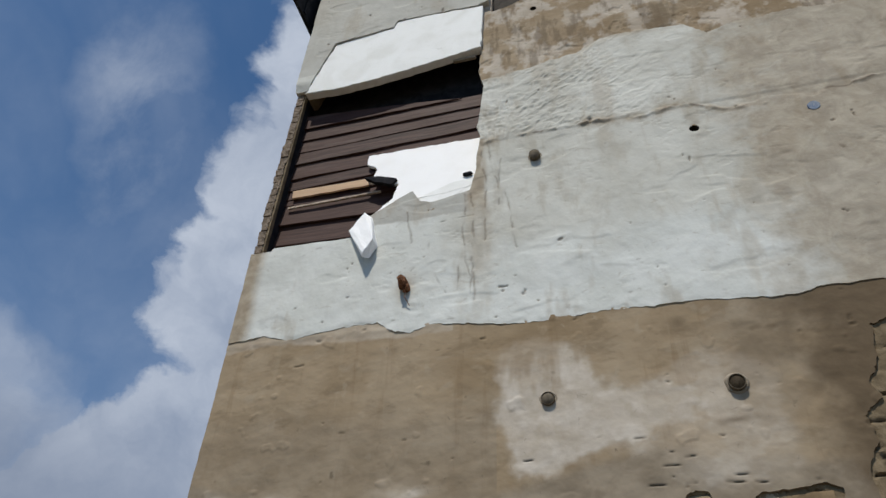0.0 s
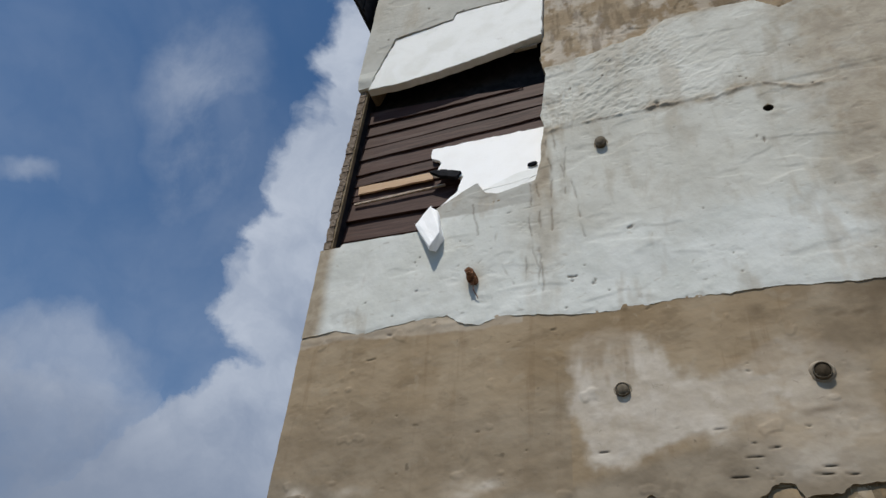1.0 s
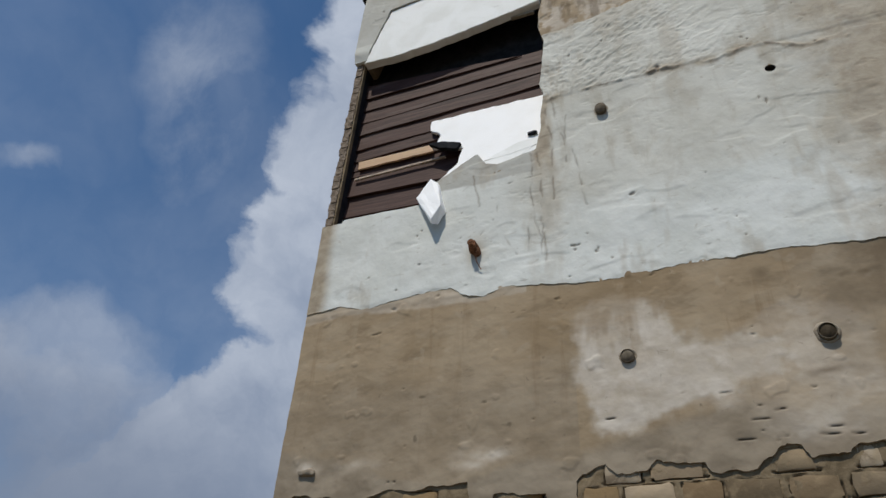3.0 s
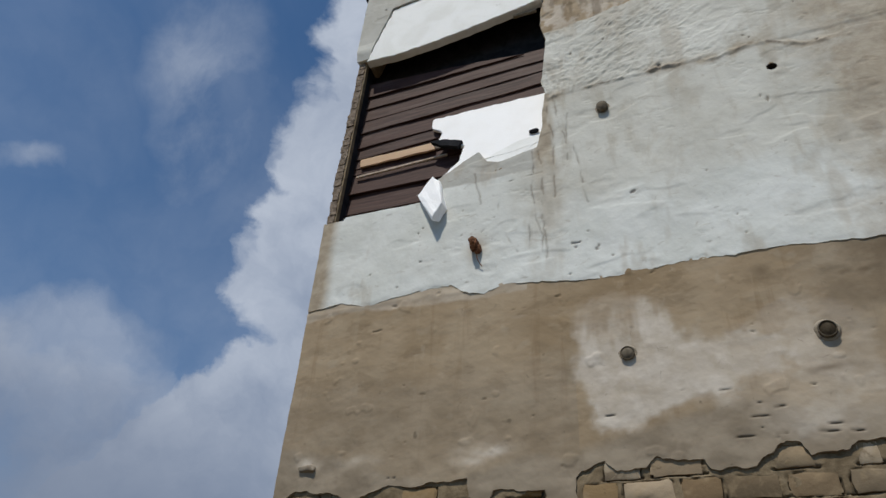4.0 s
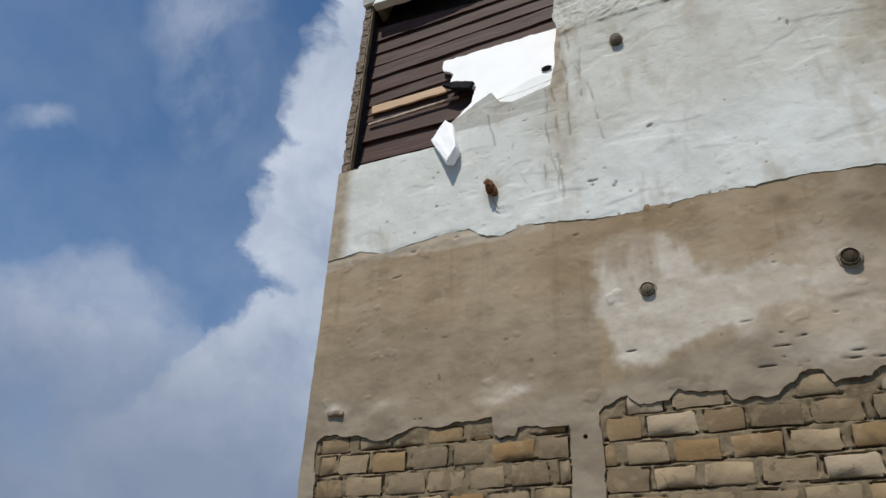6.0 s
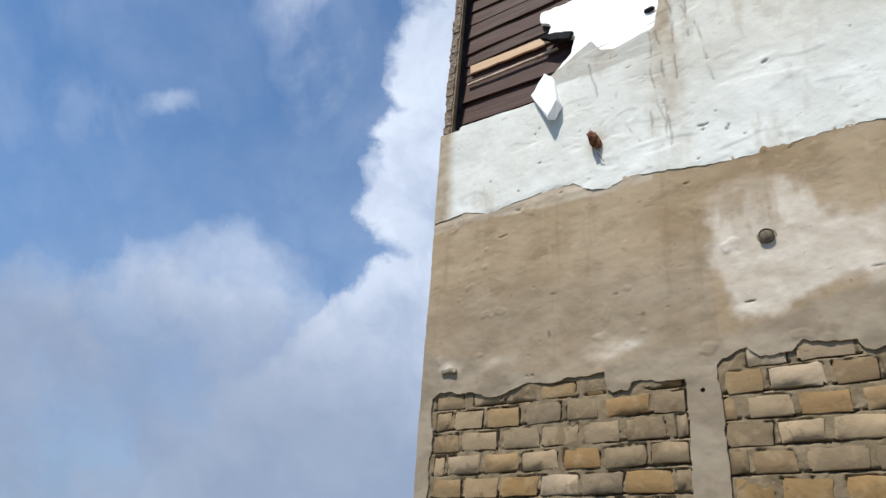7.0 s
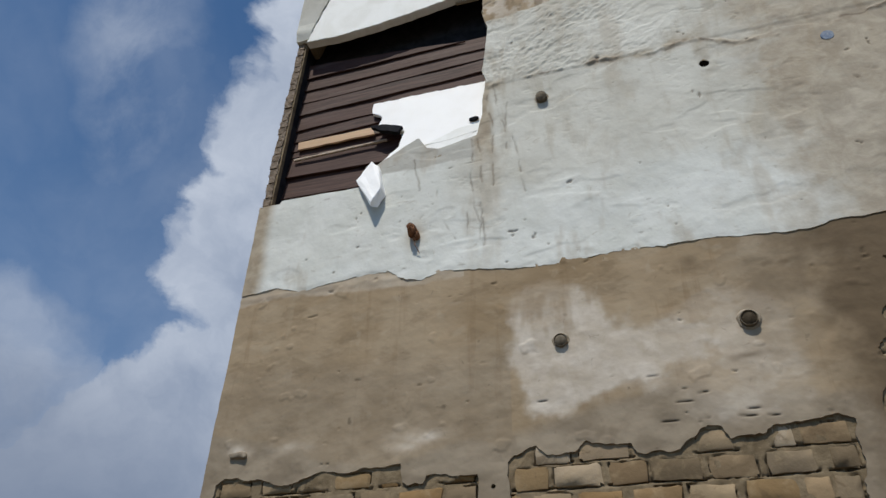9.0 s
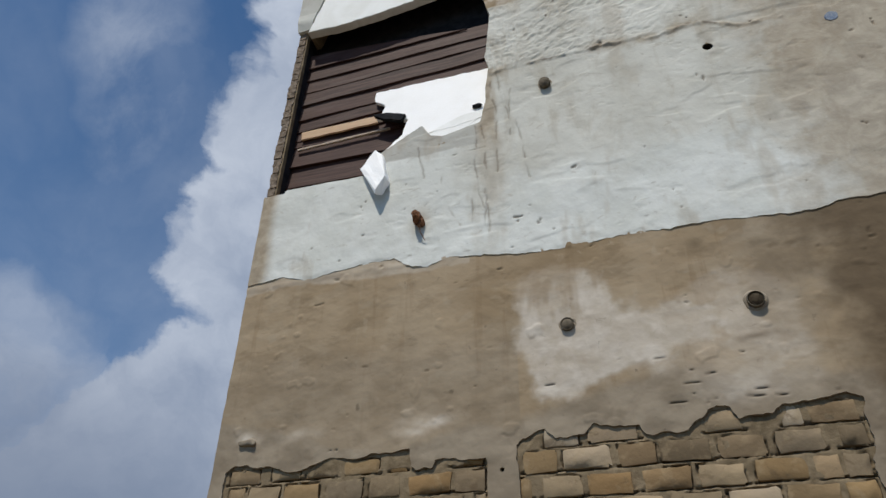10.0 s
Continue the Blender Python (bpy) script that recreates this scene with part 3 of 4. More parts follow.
def zones_render(x, z):
    w = lump(x, z, 1.8, 6, 16, 0.64)
    smear = lump(x, z * 1.3, 3.4, 4, 36, 0.55)
    pale = soft(inside(x, z, PALE) + 0.10 * w + 0.03 * lump(x, z, 9, 3, 63), -0.05, 0.06) * (0.74 + 0.26 * soft(smear, -0.4, 0.2)) * (0.30 + 0.70 * soft(lump(x * 3.0, z * 0.7, 2.2, 4, 64, 0.55) + (4.75 - z) * 2.2, -0.6, 0.6))
    pale = np.maximum(pale, soft(inside(x, z, FADED) + 0.16 * w, -0.08, 0.12) * (0.30 + 0.28 * soft(smear, -0.2, 0.25)))
    pale = np.maximum(pale, 0.35 * np.exp(-((x - 0.76 + 0.08 * w) / 0.10) ** 2 - ((z - 4.40) / 0.20) ** 2))
    band = np.interp(x, [-3.9, -3.45, -1.67, 6], [5.31, 5.34, 5.26, 5.2])
    pale = np.maximum(pale, 0.40 * soft(z - band + 0.11 + 0.04 * w, 0, 0.03) * (z < 5.6) * (x < -1.5))
    for ex, ez, wide in ((-2.98, 3.70, 0.15), (-2.05, 3.66, 0.10), (-1.90, 3.72, 0.20), (-3.45, 3.70, 0.07)):
        pale = np.maximum(pale, (0.75 + 0.4 * lump(x, z, 6, 3, 51)) * np.exp(-((x - ex + 0.14 * w) / wide) ** 2 - ((z - ez - 0.05 * w) / 0.045) ** 2))
    pale = np.maximum(pale, 0.35 * np.exp(-((z - 3.80 - 0.06 * w) / 0.06) ** 2) * soft(lump(x, z * 0, 1.7, 3, 17), 0.0, 0.45) * (x < -1.3))
    pale = np.maximum(pale, 0.70 * soft(z, 8.7, 8.9) * soft(lump(x * 1.3, z, 3.0, 5, 18, 0.62), -0.1, 0.3))
    grey = soft(np.interp(x, *zip(*CEMENT)) + 0.06 * w - z, -0.05, 0.10)
    grey = np.maximum(grey, 0.55 * soft(4.55 + 0.15 * w - z, -0.1, 0.3) * (x < -1.1))
    grey = np.maximum(grey, 0.5 * soft(x, 0.2, 1.0) * soft(lump(x, z, 1.3, 5, 19, 0.6), 0, 0.5))
    grey *= 1 - 0.5 * pale
    # brown stain at the right end, darkened further to carry lens shading
    dark = 0.94 * soft(x + 0.30 * w, 0.90, 1.45) * (z < 5.5)
    for ex, ez, wide, tall in ((0.43, 5.0, 0.09, 0.05), (1.01, 4.89, 0.06, 0.03), (1.13, 4.87, 0.08, 0.03), (0.72, 4.12, 0.10, 0.03), (1.28, 4.3, 0.12, 0.10)):
        dark = np.maximum(dark, 0.7 * np.exp(-((x - ex + 0.05 * w) / wide) ** 2 - ((z - ez + 0.03 * w) / tall) ** 2))
    dark = np.maximum(dark, 0.55 * soft(lump(x, z, 4, 4, 26, 0.6), 0.35, 0.8) * np.exp(-((z - 4.95) / 0.12) ** 2) * soft(x, 0.2, 0.8))
    dark = np.maximum(dark, 0.55 * soft(z, 8.7, 8.8) * soft(lump(x * 3.2, z * 0.9, 2.0, 5, 37, 0.62), 0.1, 0.6))
    crack = np.maximum(0.95 * dents(x, z), 0.5 * soft(lump(x, z, 7, 3, 38), 1.08, 1.2) * (z < 8.5))
    return np.clip(np.stack([pale, grey, dark, crack], -1), 0, 1)


def zones_coat(x, z):
    w = lump(x, z, 2.5, 6, 30, 0.64)
    bare = soft(np.minimum(np.minimum(z - 6.62 - 0.03 * w, -1.35 - x + 0.05 * w), x + 2.62), -0.01, 0.02) * (z < 7.3)
    bare = np.maximum(bare, 0.65 * (z > 9.6) * (x < -1.2))
    stain = (0.42 + 0.4 * soft(z, 6.3, 7.0)) * np.exp(-((x + 1.29 + 0.05 * w) / 0.13) ** 4) * soft(z, 5.1, 5.4) * (z < 7.7) * soft(lump(x * 2.5, z * 0.6, 2.2, 4, 31), -0.6, 0.3)
    seam = near(x, z + 0.035 * lump(x, z, 4, 5, 34, 0.65), SEAM)
    stain = np.maximum(stain, 0.75 * np.exp(-(seam / (0.05 + 0.05 * soft(w, -0.2, 0.5))) ** 2) * soft(w, -0.6, 0.2))
    stain = np.maximum(stain, 0.75 * soft(x + 0.5 * w, 0.9, 1.9) * soft(7.62 - z, 0, 0.1) * soft(z + 0.4 * w, 6.0, 7.0))
    # general browning to the right: part stain, part lens shading as colour
    stain = np.maximum(stain, 0.72 * soft(x + 0.5 * w, 0.95, 1.9))
    stain = np.maximum(stain, 0.92 * soft(-(x - corner(z)) + 0.03 * w, -0.26, -0.10) * (z < 6.7))
    stain = np.maximum(stain, 0.35 * soft(lump(x * 2.2, z * 0.7, 1.4, 5, 39, 0.62), 0.15, 0.7))
    edge = np.maximum(near(x, z, HIGH), 0)
    stain = np.maximum(stain, 0.6 * np.exp(-(edge / 0.07) ** 2) * soft(w, -0.5, 0.3))
    stain = np.maximum(stain, 0.6 * np.exp(-((x + 2.0 + 0.03 * w) / 0.08) ** 2 - ((z - 5.74) / 0.16) ** 2))
    clean = soft(6.0 + 0.4 * w + 0.15 * x - z, -0.5, 0.3) * (1 - soft(x, 1.5, 3))
    clean = np.maximum(clean, 0.8 * soft(-1.5 - x, 0, 0.3) * (z < 6.7))
    crack = np.maximum(0.50 * hair(x, z, 0.009), 0.7 * np.exp(-(seam / 0.014) ** 2) * soft(lump(x, z, 3, 4, 42, 0.65), -0.1, 0.3))
    crack = np.maximum(crack, 0.6 * soft(lump(x, z, 9, 3, 15), 1.02, 1.15))
    crack = np.maximum(crack, 0.45 * soft(lump(x * 0.7 + 0.3 * z, z * 1.9, 8, 3, 49), 0.92, 1.1) * soft(lump(x, z, 0.8, 2, 54), -0.3, 0.4))
    return np.clip(np.stack([bare, stain, clean * (1 - bare) * (1 - 0.6 * stain), crack], -1), 0, 1)


# ---- setting ----
bm = bmesh.new()
bmesh.ops.create_grid(bm, x_segments=8, y_segments=8, size=900)
tagged(part("ground", bm, EARTH), "dry bare earth before the old building", "ground", kind="structure")

wall_front = tagged(new("wall_front"), "weathered masonry wall with tan render and white coat", "wall", kind="structure")
# core behind the skin; its dark colour supplies the shade in cracks
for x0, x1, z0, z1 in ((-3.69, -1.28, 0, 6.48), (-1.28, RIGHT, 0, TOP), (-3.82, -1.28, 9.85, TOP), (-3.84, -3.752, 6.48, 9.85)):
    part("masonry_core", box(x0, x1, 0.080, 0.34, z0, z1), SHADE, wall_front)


def keep_bed(x, z):
    s = np.maximum(np.maximum(inside(x, z, PANEL_LEFT), inside(x, z, PANEL_RIGHT)), inside(x, z, PANEL_FAR)) + 0.05
    pier = np.minimum(np.minimum(z - SILL + 0.06, 9.36 - z), np.minimum(-3.735 - x, x - corner(z) - 0.02)) + 0.005
    return np.maximum(s, pier)


def keep_seen(x, z):
    """The render, left out where the white coat hides it."""
    return np.minimum(keep_render(x, z), 0.12 - np.minimum(inside(x, z, COATED), keep_render(x, z)))


tagged(layer("render", -4.0, 3.4, 2.2, 12.0, STEP, keep_seen, face_render, zones_render, 0.30, RENDER, wall_front), "stained tan cement render, broken away over the blocks")
tagged(layer("white_coat", -4.0, 3.4, 5.0, 12.0, STEP, keep_coat, face_coat, zones_coat, 0.012, COAT, wall_front), "chalky white coat with a broken lower edge")
layer("render_base", -4.0, RIGHT, 0.0, 2.2, 0.05, keep_render, face_render, zones_render, 0.30, RENDER, wall_front)
layer("render_end", 3.4, RIGHT, 2.2, TOP, 0.05, keep_render, face_render, zones_render, 0.30, RENDER, wall_front)
layer("coat_end", 3.4, RIGHT, 5.0, TOP, 0.05, keep_coat, face_coat, zones_coat, 0.012, COAT, wall_front)
for name, x0, x1, y0, y1, z0, z1 in (("wall_side", -3.64, -3.40, 0.36, 7.0, 0, TOP), ("wall_back", -3.64, RIGHT, 7.0, 7.24, 0, TOP), ("wall_end", RIGHT - 0.24, RIGHT, 0.36, 7.0, 0, TOP), ("roof", -3.7, RIGHT, 0.1, 7.2, TOP, TOP + 0.2), ("floor_upper", -3.38, RIGHT - 0.26, 0.36, 6.98, 5.9, 6.1)):
    tagged(part(name, box(x0, x1, y0, y1, z0, z1), CONCRETE), "plain grey concrete slab of the building", name.split("_")[0], kind="structure")

# ---- dark panel that stands out from the upper corner ----
fin = tagged(new("side_panel"), "dark panel standing out from the corner", "panel")
part("sheet", box(-4.02, -3.97, -0.66, 0.40, 10.98, TOP, 0.006), DARK, fin)
part("bracket", box(-3.975, -3.80, 0.12, 0.30, 11.30, 11.40, 0.004), DARK, fin)
for k in range(2):
    part("batten", box(-3.968, -3.945, -0.62 + 0.35 * k, -0.56 + 0.35 * k, 11.02, TOP - 0.05, 0.004), DARK, fin)

# ---- boarded window ----
boards = tagged(new("boarded_window"), "window opening closed with dark weathered boards", "window")
JOINTS = [6.42, 6.71, 7.02, 7.35, 7.50, 7.68, 7.87, 8.135, 8.37, 8.58, 8.80]
LEANS = [1.5, 1.5, 1.5, 1.0, -1.0, -2.0, -2.0, -2.0, -2.0, -0.6]
rng = random.Random(4)
for k, (a, b) in enumerate(zip(JOINTS, JOINTS[1:])):
    bm = box(-1.32, 1.2, -0.013, 0.013, 0, b - a + 0.03, 0.004)
    bmesh.ops.subdivide_edges(bm, edges=[e for e in bm.edges if e.calc_length() > 1.5], cuts=24)
    for v in bm.verts:
        v.co.z += 0.010 * noise.noise((v.co.x * 1.5, k * 3.1, v.co.z)) + 0.005 * noise.noise((v.co.x * 7, k, 0))
        v.co.y += 0.010 * noise.noise((v.co.x * 1.2, k * 2.3 + 9, 0))
    ob = part("board", bm, WOOD, boards)
    ob.matrix_basis = pose(-2.42, 0.20 + rng.uniform(-0.010, 0.010), a, -6, LEANS[k] + rng.uniform(-0.25, 0.25), 0)
bm = slab(ragged([(-3.74, 8.79), (-1.58, 8.81), (-2.53, 8.94), (-3.74, 9.06)], 0.15, 0.006, 13), 0.185, 0.205, bevel=0.004)
part("board", bm, WOOD, boards, "tapered top board, greyed by weather")
bm = slab(ragged([(-3.629, 7.461), (-2.648, 7.465), (-2.657, 7.579), (-3.64, 7.587)], 0.12, 0.006, 9), 0.155, 0.178, bevel=0.004)
part("strip", bm, PINE, boards, "fresh pale pine strip over the boards")
part("pale_edge", slab(ragged([(-3.648, 7.285), (-2.485, 7.318), (-2.488, 7.342), (-3.655, 7.315)], 0.15, 0.004, 12), 0.150, 0.176, bevel=0.003), BATTEN, boards, "thin pale strip between boards")
# added strip, coloured near-black for the shade of the reveal
part("jamb_lining", box(-3.750, -3.736, 0.035, 0.30, 6.50, 9.5, 0.004), DARK, boards, "added near-black strip for the shaded jamb")
part("post", box(-1.30, -1.2, 0.22, 0.29, 6.45, 9.7, 0.006), DARK, boards)
# near-black sheet in place of the shade behind the boards
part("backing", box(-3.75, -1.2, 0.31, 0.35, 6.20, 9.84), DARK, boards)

# ---- white lintel slab ----
lintel = tagged(new("lintel"), "white painted lintel slab with a sagging lower edge", "lintel")
part("slab", slab(ragged(LINTEL_OUT, 0.07, 0.010, 3), -0.062, 0.05, bevel=0.006), LINTEL, lintel)
part("packing", box(-1.66, -1.36, 0.0, 0.045, 9.355, 9.385, 0.01), COLLAR, lintel, "bits of cement under the slab")

# ---- white foam board, broken, in the corner of the opening ----
foam = tagged(new("foam_board"), "bright white foam board, broken, patching the opening", "insulation board")
FOAM_OUT = [(-1.25, 7.95), (-2.70, 7.98), (-2.69, 7.80), (-2.61, 7.74), (-2.55, 7.66), (-2.58, 7.54), (-2.64, 7.47), (-2.24, 7.32), (-2.28, 7.08), (-2.41, 6.92), (-2.52, 6.80), (-2.4, 6.72), (-1.25, 6.75)]
sheet = part("sheet", slab([(x, z - 6.75) for x, z in ragged(FOAM_OUT, 0.06, 0.010, 5)], 0.0, 0.04, bevel=0.005), FOAM, foam)
sheet.matrix_basis = pose(0, 0.02, 6.75, -6)
for k, shard in enumerate(([(-1.36, 7.20), (-1.62, 7.16), (-1.98, 6.99), (-1.66, 7.00), (-1.37, 7.07)], [(-1.37, 7.09), (-1.66, 7.02), (-1.97, 6.975), (-1.9, 6.87), (-1.6, 6.91)], [(-1.37, 7.08), (-1.6, 6.94), (-1.9, 6.89), (-1.9, 6.78), (-1.34, 6.82)])):
    piece = part("shard", slab([(x, z - 6.75) for x, z in ragged(shard, 0.05, 0.005, 6 + k)], -0.010 + 0.002 * k, -0.001, bevel=0.0015), LINTEL, foam, "scraped off-white shard")
    piece.matrix_basis = pose(0, 0.02, 6.75, -6)
# solid black lump drawn where the foam has a shaded hole
bm = bmesh.new()
bmesh.ops.create_icosphere(bm, subdivisions=2, radius=0.045)
for v in bm.verts:
    v.co = v.co * (1 + 0.4 * noise.noise(v.co * 30)) * 1.0
    v.co = Vector((v.co.x * 1.35, v.co.y * 0.5, v.co.z * 0.65 + 0.2 * v.co.x))
bmesh.ops.translate(bm, verts=bm.verts, vec=(-1.42, 0.055, 7.26))
part("knot", bm, DARK, foam, "near-black lump standing in for a dark hole")
bm = slab(ragged([(-2.66, 7.485), (-2.45, 7.455), (-2.26, 7.375), (-2.31, 7.30), (-2.52, 7.375)], 0.05, 0.008, 14), 0.045, 0.10)
part("splinter", bm, DARK, foam, "dark splintered batten end")

# ---- broken chunk of foam that leans out over the sill ----
bm = bmesh.new()
CHUNK = [(-2.55, -0.02, 6.84), (-2.7, -0.04, 6.59), (-2.45, -0.15, 6.15), (-2.36, -0.14, 6.33), (-2.47, -0.03, 6.76), (-2.44, 0.02, 6.72), (-2.35, 0.0, 6.33), (-2.41, -0.06, 6.14), (-2.7, 0.03, 6.6), (-2.45, -0.13, 6.12)]
for c in CHUNK:
    bm.verts.new(c)
bmesh.ops.convex_hull(bm, input=bm.verts)
bmesh.ops.delete(bm, geom=[v for v in bm.verts if not v.link_faces], context="VERTS")
bmesh.ops.subdivide_edges(bm, edges=bm.edges, cuts=3, use_grid_fill=True)
for v in bm.verts:
    v.co += Vector((noise.noise(v.co * 14), noise.noise(v.co * 14 + Vector((9, 0, 0))), noise.noise(v.co * 14 + Vector((0, 9, 0))))) * 0.012
tagged(part("foam_chunk", bm, FOAM), "broken white foam chunk leaning out over the sill", "foam chunk")

# ---- rusty iron bracket with a hanging scrap ----
bracket = tagged(new("iron_bracket"), "rusty iron bracket stub with a bent wire in the wall", "bracket")


def rusty(x0, x1, y0, y1, z0, z1, amount, seed):
    """A flaking iron bar end."""
    bm = box(x0, x1, y0, y1, z0, z1, 0.012)
    bmesh.ops.subdivide_edges(bm, edges=bm.edges, cuts=3, use_grid_fill=True)
    for v in bm.verts:
        q = v.co * 26 + Vector((seed, 0, 0))
        v.co += Vector((noise.noise(q), noise.noise(q + Vector((0, 7, 0))), noise.noise(q + Vector((0, 0, 7))))) * amount
    return bm


part("stub", rusty(-2.044, -1.972, -0.120, 0.02, 5.705, 5.815, 0.022, 3), RUST, bracket)
part("plate", rusty(-2.000, -1.952, -0.080, 0.02, 5.665, 5.770, 0.022, 8), RUST, bracket)
part("flake", rusty(-2.036, -1.986, -0.150, -0.105, 5.720, 5.770, 0.020, 5), RUST, bracket, "dark curled flake of rust")
bm = bmesh.new()
path = [Vector((-1.98, -0.06, 5.68)), Vector((-1.97, -0.065, 5.58)), Vector((-1.945, -0.04, 5.53)), Vector((-1.93, -0.03, 5.50))]
for a, b in zip(path, path[1:]):
    m = Matrix.Translation((a + b) / 2) @ (b - a).to_track_quat("Z", "Y").to_matrix().to_4x4()
    bmesh.ops.create_cone(bm, segments=6, radius1=0.005, radius2=0.004, depth=(b - a).length * 1.05, matrix=m, cap_ends=True)
part("wire", bm, RUST, bracket)


# ---- pipe ends ----
def tube(rings, seg=22):
    bm = bmesh.new()
    made = [[bm.verts.new((r * math.cos(6.2832 * k / seg), y, r * math.sin(6.2832 * k / seg))) for k in range(seg)] for r, y in rings]
    for a, b in zip(made, made[1:]):
        for k in range(seg):
            bm.faces.new((a[k], a[(k + 1) % seg], b[(k + 1) % seg], b[k]))
    return bm, made


def pipe_end(x, z, r, out, inner, words, plug, group="pipe ends in the wall"):
    """A stub of pipe out of the wall; inner: how deep its stopper sits."""
    thing = tagged(new("pipe_end"), words, "pipe", group)
    bm, made = tube([(r, 0.12), (r, -out + 0.006), (r * 0.98, -out), (r * 0.91, -out), (r * 0.89, -out + 0.008), (r * 0.88, 0.14)])
    bmesh.ops.recalc_face_normals(bm, faces=bm.faces)
    part("tube", bm, PIPE, thing, "", True)
    bm, made = tube([(r * 0.90, inner), (r * 0.6, inner - 0.012), (r * 0.25, inner - 0.015)])
    bm.faces.new(made[-1])
    bmesh.ops.recalc_face_normals(bm, faces=bm.faces)
    part("stopper", bm, plug, thing, "", True)
    bm = bmesh.new()
    seg, rows = 22, []
    for rr, y in ((r * 1.5, 0.02), (r * 1.28, -0.006), (r * 1.06, -0.012), (r * 0.99, 0.0)):
        rows.append([bm.verts.new((rr * (1 + 0.2 * noise.noise((math.cos(6.2832 * k / seg) * 1.5 + x, math.sin(6.2832 * k / seg) * 1.5, 0))) * math.cos(6.2832 * k / seg), y, rr * math.sin(6.2832 * k / seg))) for k in range(seg)])
    for a, b in zip(rows, rows[1:]):
        for k in range(seg):
            bm.faces.new((a[k], a[(k + 1) % seg], b[(k + 1) % seg], b[k]))
    bmesh.ops.recalc_face_normals(bm, faces=bm.faces)
    part("collar", bm, COLLAR, thing, "", True)
    thing.matrix_basis = pose(x, -0.004, z, 6)
    return thing


pipe_end(-0.67, 4.40, 0.056, 0.040, -0.030, "short grey pipe stub with a stopper, in tan render", PIPE)
pipe_end(0.76, 4.395, 0.064, 0.045, -0.030, "short pipe stub with a rotten dark stopper", PLUG)
pipe_end(-0.67, 7.28, 0.058, 0.060, -0.058, "short grey pipe stub in the white coat", PIPE)
for hx, hz, hr in HOLES[:2]:
    hole = tagged(new("pipe_hole"), "open dark drain hole in the wall", "hole", "pipe ends in the wall")
    bm, made = tube([(hr * 1.04, 0.006), (hr * 0.99, 0.004), (hr * 0.95, 0.03), (hr * 0.9, 0.20)])
    bm.faces.new(made[-1])
    part("lining", bm, VOID, hole, "", True)
    hole.matrix_basis = pose(hx, 0, hz)
lump_bm = box(-3.55, -3.40, -0.040, 0.02, 3.645, 3.70, 0.015)
bmesh.ops.subdivide_edges(lump_bm, edges=lump_bm.edges, cuts=2, use_grid_fill=True)
for v in lump_bm.verts:
    v.co += Vector((noise.noise(v.co * 20), noise.noise(v.co * 20 + Vector((5, 0, 0))), noise.noise(v.co * 20 + Vector((0, 5, 0))))) * 0.018
part("mortar_lump", lump_bm, COLLAR, wall_front, "lump of mortar stuck on the render", True)
bm = bmesh.new()
bmesh.ops.create_cone(bm, segments=18, radius1=0.062, radius2=0.055, depth=0.02, cap_ends=True, matrix=pose(2.08, -0.022, 7.31, 96))
tagged(part("blue_lid", bm, BLUE), "faded blue plastic lid set in the white coat", "plastic lid")

# ---- limestone blocks in the panels: courses of height 0.195, block ends by course ----
SHAPES = []
for k in range(10):
    rng = random.Random(50 + k)
    bm = bmesh.new()
    U = [-0.5, -0.46, -0.15, 0.17, 0.46, 0.5]
    V = [-0.5, -0.44, 0.0, 0.44, 0.5]
    grid = {}
    for i, u in enumerate(U):
        for j, v in enumerate(V):
            rim = i in (0, len(U) - 1) or j in (0, len(V) - 1)
            both = i in (0, len(U) - 1) and j in (0, len(V) - 1)
            pull = rng.uniform(0.78, 0.95) if both else 1.0
            grid[i, j] = bm.verts.new((u * pull + rng.uniform(-0.032, 0.032) * rim + rng.uniform(-0.010, 0.010), (0.008 if both else 0.003 if rim else rng.uniform(-0.005, 0.004)), v * pull + rng.uniform(-0.060, 0.060)))
    for i in range(len(U) - 1):
        for j in range(len(V) - 1):
            bm.faces.new((grid[i, j], grid[i + 1, j], grid[i + 1, j + 1], grid[i, j + 1]))
    rim = [grid[i, 0] for i in range(len(U))] + [grid[len(U) - 1, j] for j in range(1, len(V))] + [grid[i, len(V) - 1] for i in range(len(U) - 2, -1, -1)] + [grid[0, j] for j in range(len(V) - 2, 0, -1)]
    deep = [bm.verts.new((v.co.x, 0.09, v.co.z)) for v in rim]
    for i in range(len(rim)):
        j = (i + 1) % len(rim)
        bm.faces.new((rim[j], rim[i], deep[i], deep[j]))
    me = bpy.data.meshes.new("block")
    bmesh.ops.recalc_face_normals(bm, faces=bm.faces)
    bm.to_mesh(me)
    bm.free()
    me.materials.append(BRICK)
    me.shade_smooth()
    me.set_sharp_from_angle(angle=radians(40))
    SHAPES.append(me)


PLACED = []


def course(ends, z, height, rng, name="block", y=0.009):
    """Blocks between the given ends, in pairs."""
    if name == "block":
        PLACED.extend((a, b, z, z + height) for a, b in ends)
    for a, b in ends:
        ob = new(name, SHAPES[rng.randrange(10)])
        ob.parent = wall_front
        ob.matrix_basis = pose((a + b) / 2, y + (0.007 if z > 3.3 else 0.0) + rng.uniform(-0.005, 0.005), z + height / 2 + rng.uniform(-0.006, 0.006), rng.uniform(-2.0, 1.0), rng.uniform(-1.5, 1.5), rng.uniform(-1.5, 1.5)) @ Matrix.Diagonal((b - a, 1.0, height * rng.uniform(0.92, 1.06), 1))


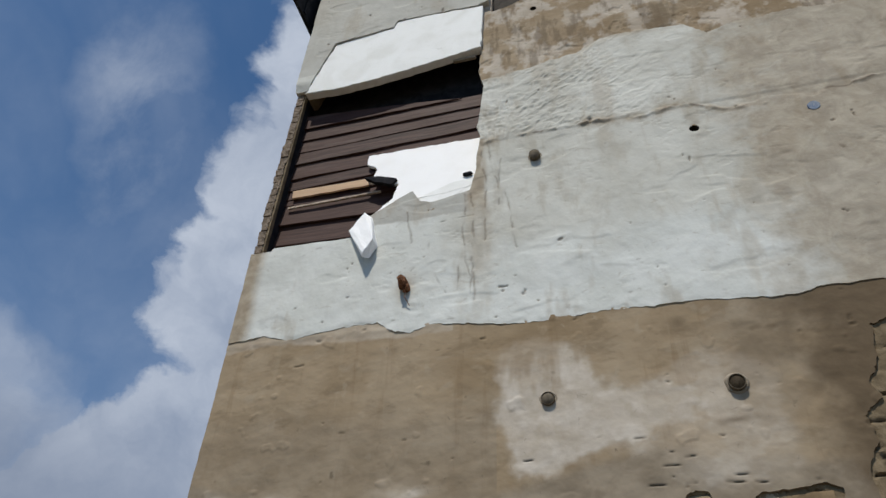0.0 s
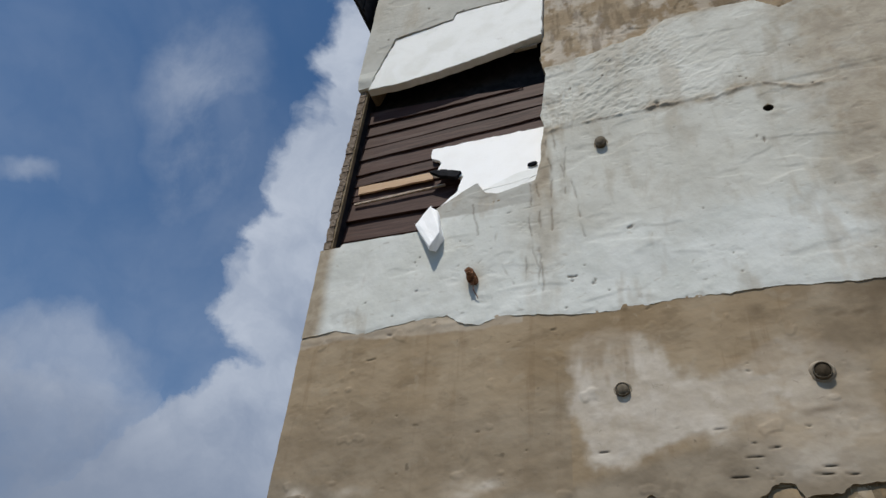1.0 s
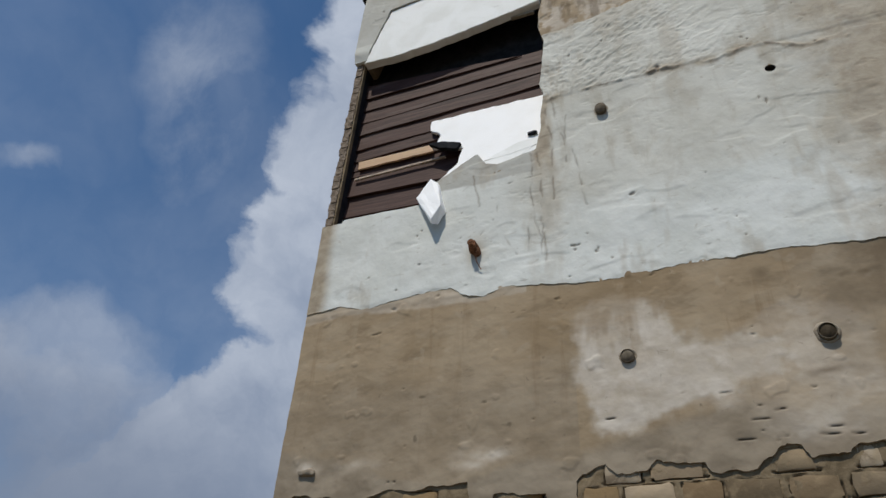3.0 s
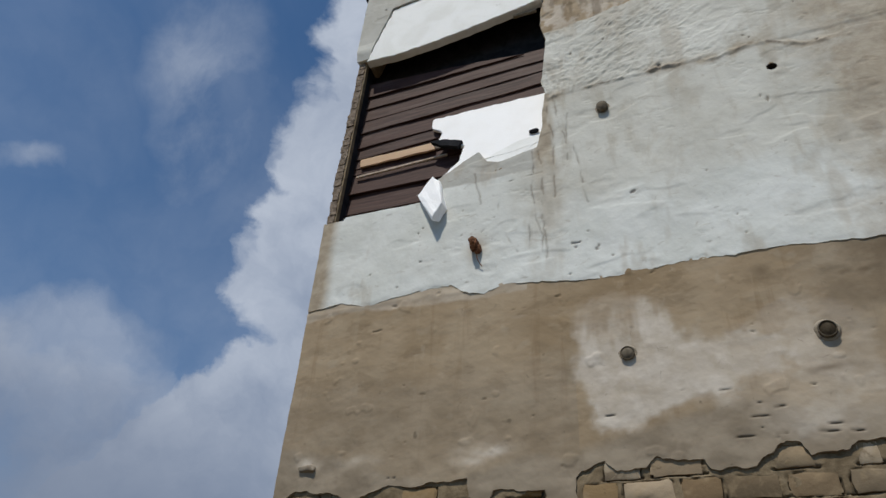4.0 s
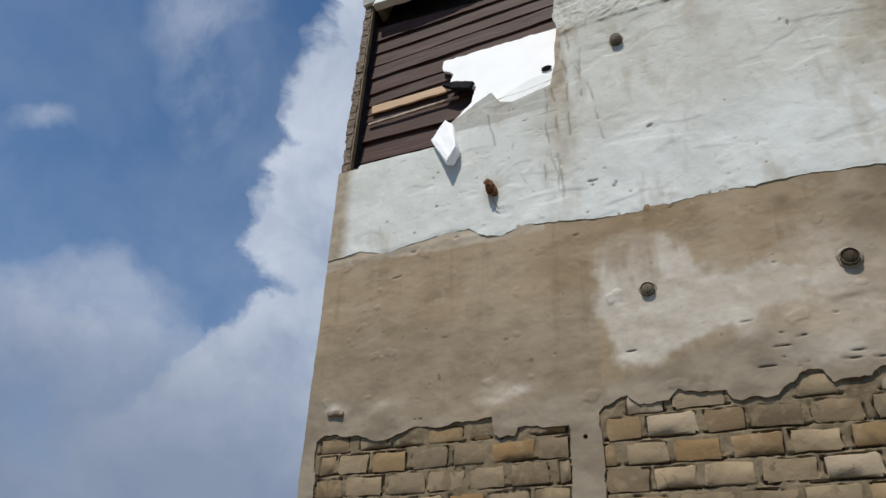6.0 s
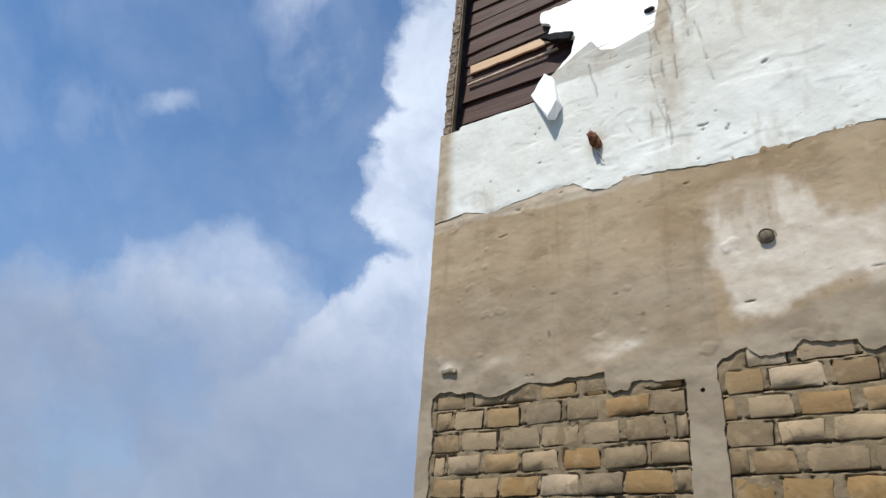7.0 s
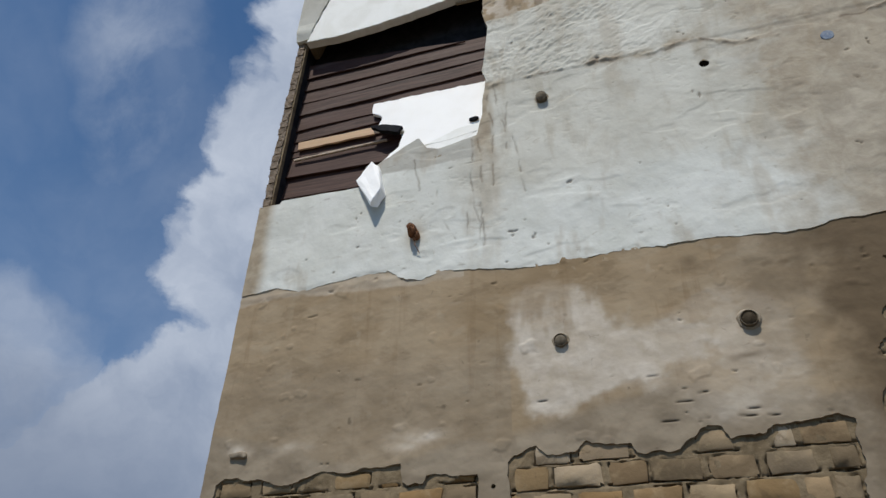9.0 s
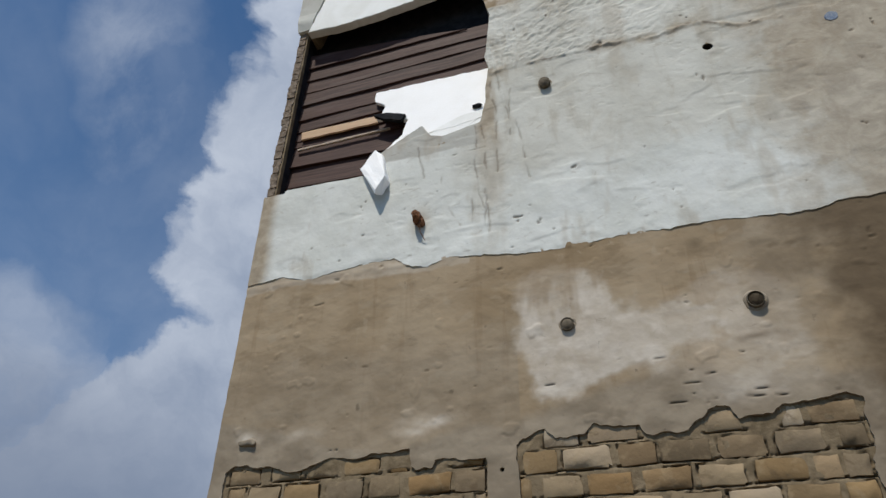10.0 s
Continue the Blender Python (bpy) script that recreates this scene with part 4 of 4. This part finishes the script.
def run(x0, x1, size, rng, gap=0.03):
    ends, x = [], x0
    while x1 - x > 0.05:
        w = min(size * rng.uniform(0.85, 1.12), x1 - x)
        if x1 - x - w < 0.12:
            w = x1 - x
        ends.append((x, x + w - gap))
        x += w
    return ends


L_KNOWN = {5: [(-3.60, -3.32), (-3.20, -2.94), (-2.89, -2.59), (-2.55, -2.25), (-2.15, -2.02), (-1.92, -1.66), (-1.62, -1.40)],
           4: [(-3.58, -3.43), (-3.39, -3.11), (-3.06, -2.75), (-2.69, -2.38), (-2.32, -2.07), (-1.99, -1.65), (-1.62, -1.38)],
           3: [(-3.60, -3.34), (-3.30, -2.95), (-2.90, -2.57), (-2.54, -2.23), (-2.18, -1.89), (-1.84, -1.55), (-1.46, -1.38)],
           2: [(-3.57, -3.47), (-3.43, -3.11), (-3.07, -2.75), (-2.72, -2.41), (-2.35, -2.06), (-2.02, -1.70), (-1.65, -1.39)],
           1: [(-3.56, -3.28), (-3.25, -2.93), (-2.90, -2.57), (-2.54, -2.23), (-2.20, -1.88), (-1.86, -1.52), (-1.49, -1.38)]}
R_KNOWN = {5: [(-0.93, -0.68), (-0.60, -0.24), (0.22, 0.46), (0.72, 0.85), (0.90, 1.20)],
           4: [(-1.09, -0.84), (-0.80, -0.46), (-0.40, -0.14), (-0.11, 0.23), (0.28, 0.58), (0.65, 0.94), (1.04, 1.20)],
           3: [(-1.12, -1.04), (-0.96, -0.68), (-0.63, -0.32), (-0.25, 0.07), (0.12, 0.41), (0.48, 0.80), (0.84, 1.00), (1.02, 1.17)],
           2: [(-1.12, -0.82), (-0.78, -0.51), (-0.45, -0.14), (-0.09, 0.24), (0.28, 0.60), (0.64, 0.95), (0.99, 1.17)],
           1: [(-1.12, -1.00), (-0.97, -0.71), (-0.64, -0.29), (-0.25, 0.10), (0.14, 0.45), (0.49, 0.80), (0.84, 1.16)],
           0: [(-1.10, -0.86), (-0.81, -0.52), (-0.44, -0.12), (-0.07, 0.25), (0.29, 0.62), (0.66, 0.98), (1.02, 1.16)]}
rng = random.Random(11)
for k in range(-11, 7):
    zl, zr = 2.382 + 0.190 * k, 2.490 + 0.186 * k
    if zl > 0.25 and zl < 3.4:
        course(L_KNOWN.get(k) or run(-3.55, -1.39, 0.33, rng), zl, 0.110 if k == 5 else 0.150, rng)
    if zr > 0.25 and zr < 3.5:
        course(R_KNOWN.get(k) or run(-1.10, 1.17, 0.36, rng), zr, 0.146, rng)
for k in range(-11, 13):
    zr = 2.485 + 0.193 * k
    if zr > 0.25:
        course(run(1.5, 2.6, 0.36, rng), zr, 0.173, rng, y=0.045)
PIER_SHAPES = []
for k in range(5):
    bm = box(-0.5, 0.5, 0.0, 0.08, -0.5, 0.5)
    bmesh.ops.subdivide_edges(bm, edges=bm.edges, cuts=2, use_grid_fill=True)
    for v in bm.verts:
        v.co += Vector((0.12 * noise.noise(v.co * 2.5 + Vector((k * 5, 0, 0))), 0.012 * noise.noise(v.co * 4 + Vector((0, k * 5, 0))), 0.10 * noise.noise(v.co * 3 + Vector((0, 0, k * 5)))))
    me = bpy.data.meshes.new("pier_brick")
    bm.to_mesh(me)
    bm.free()
    me.materials.append(PIER)
    PIER_SHAPES.append(me)
for k in range(25):
    left = float(corner(np.array(SILL + 0.112 * k))) + 0.012 + rng.uniform(-0.008, 0.012)
    right = -3.745 - rng.uniform(0, 0.012)
    ob = new("pier_brick", PIER_SHAPES[rng.randrange(5)])
    ob.parent = wall_front
    ob.matrix_basis = pose((left + right) / 2, 0.012 + rng.uniform(-0.006, 0.006), SILL + 0.045 + 0.112 * k, 0, rng.uniform(-2, 2), rng.uniform(-1.5, 1.5)) @ Matrix.Diagonal((right - left, 1.0, 0.106, 1))


def bed(x, z):
    """How far out of the nearest block, and whether just under one."""
    d, low = np.full(x.shape, 1.0), np.full(x.shape, 1.0)
    bx, bz = x + 0.010 * lump(x, z, 9, 4, 43, 0.6), z + 0.010 * lump(x, z, 9, 4, 44, 0.6)
    for a, b, lo, hi in PLACED:
        if hi > z.min() and lo < z.max():
            side = np.maximum(np.maximum(a - bx, bx - b), 0)
            d = np.minimum(d, np.hypot(side, np.maximum(np.maximum(lo - bz, bz - hi), 0)))
            low = np.minimum(low, np.hypot(np.maximum(side - 0.02, 0), bz - lo + 0.004))
    return d, low


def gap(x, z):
    """Joints where the mortar has fallen out, and the shadow line under blocks: thin along the blocks, wider under
    them.
    """
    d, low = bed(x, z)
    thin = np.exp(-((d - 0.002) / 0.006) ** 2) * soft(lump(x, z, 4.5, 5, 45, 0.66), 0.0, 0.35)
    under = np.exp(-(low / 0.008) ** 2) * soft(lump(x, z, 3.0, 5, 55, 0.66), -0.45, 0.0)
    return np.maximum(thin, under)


def face_bed(x, z):
    d, low = bed(x, z)
    return 0.0155 + 0.0040 * lump(x, z, 5, 5, 40, 0.6) + 0.030 * gap(x, z) + 0.012 * soft(d, 0.06, 0.12)


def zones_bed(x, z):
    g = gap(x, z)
    # joint gaps darkened by colour as well as depth, as shade
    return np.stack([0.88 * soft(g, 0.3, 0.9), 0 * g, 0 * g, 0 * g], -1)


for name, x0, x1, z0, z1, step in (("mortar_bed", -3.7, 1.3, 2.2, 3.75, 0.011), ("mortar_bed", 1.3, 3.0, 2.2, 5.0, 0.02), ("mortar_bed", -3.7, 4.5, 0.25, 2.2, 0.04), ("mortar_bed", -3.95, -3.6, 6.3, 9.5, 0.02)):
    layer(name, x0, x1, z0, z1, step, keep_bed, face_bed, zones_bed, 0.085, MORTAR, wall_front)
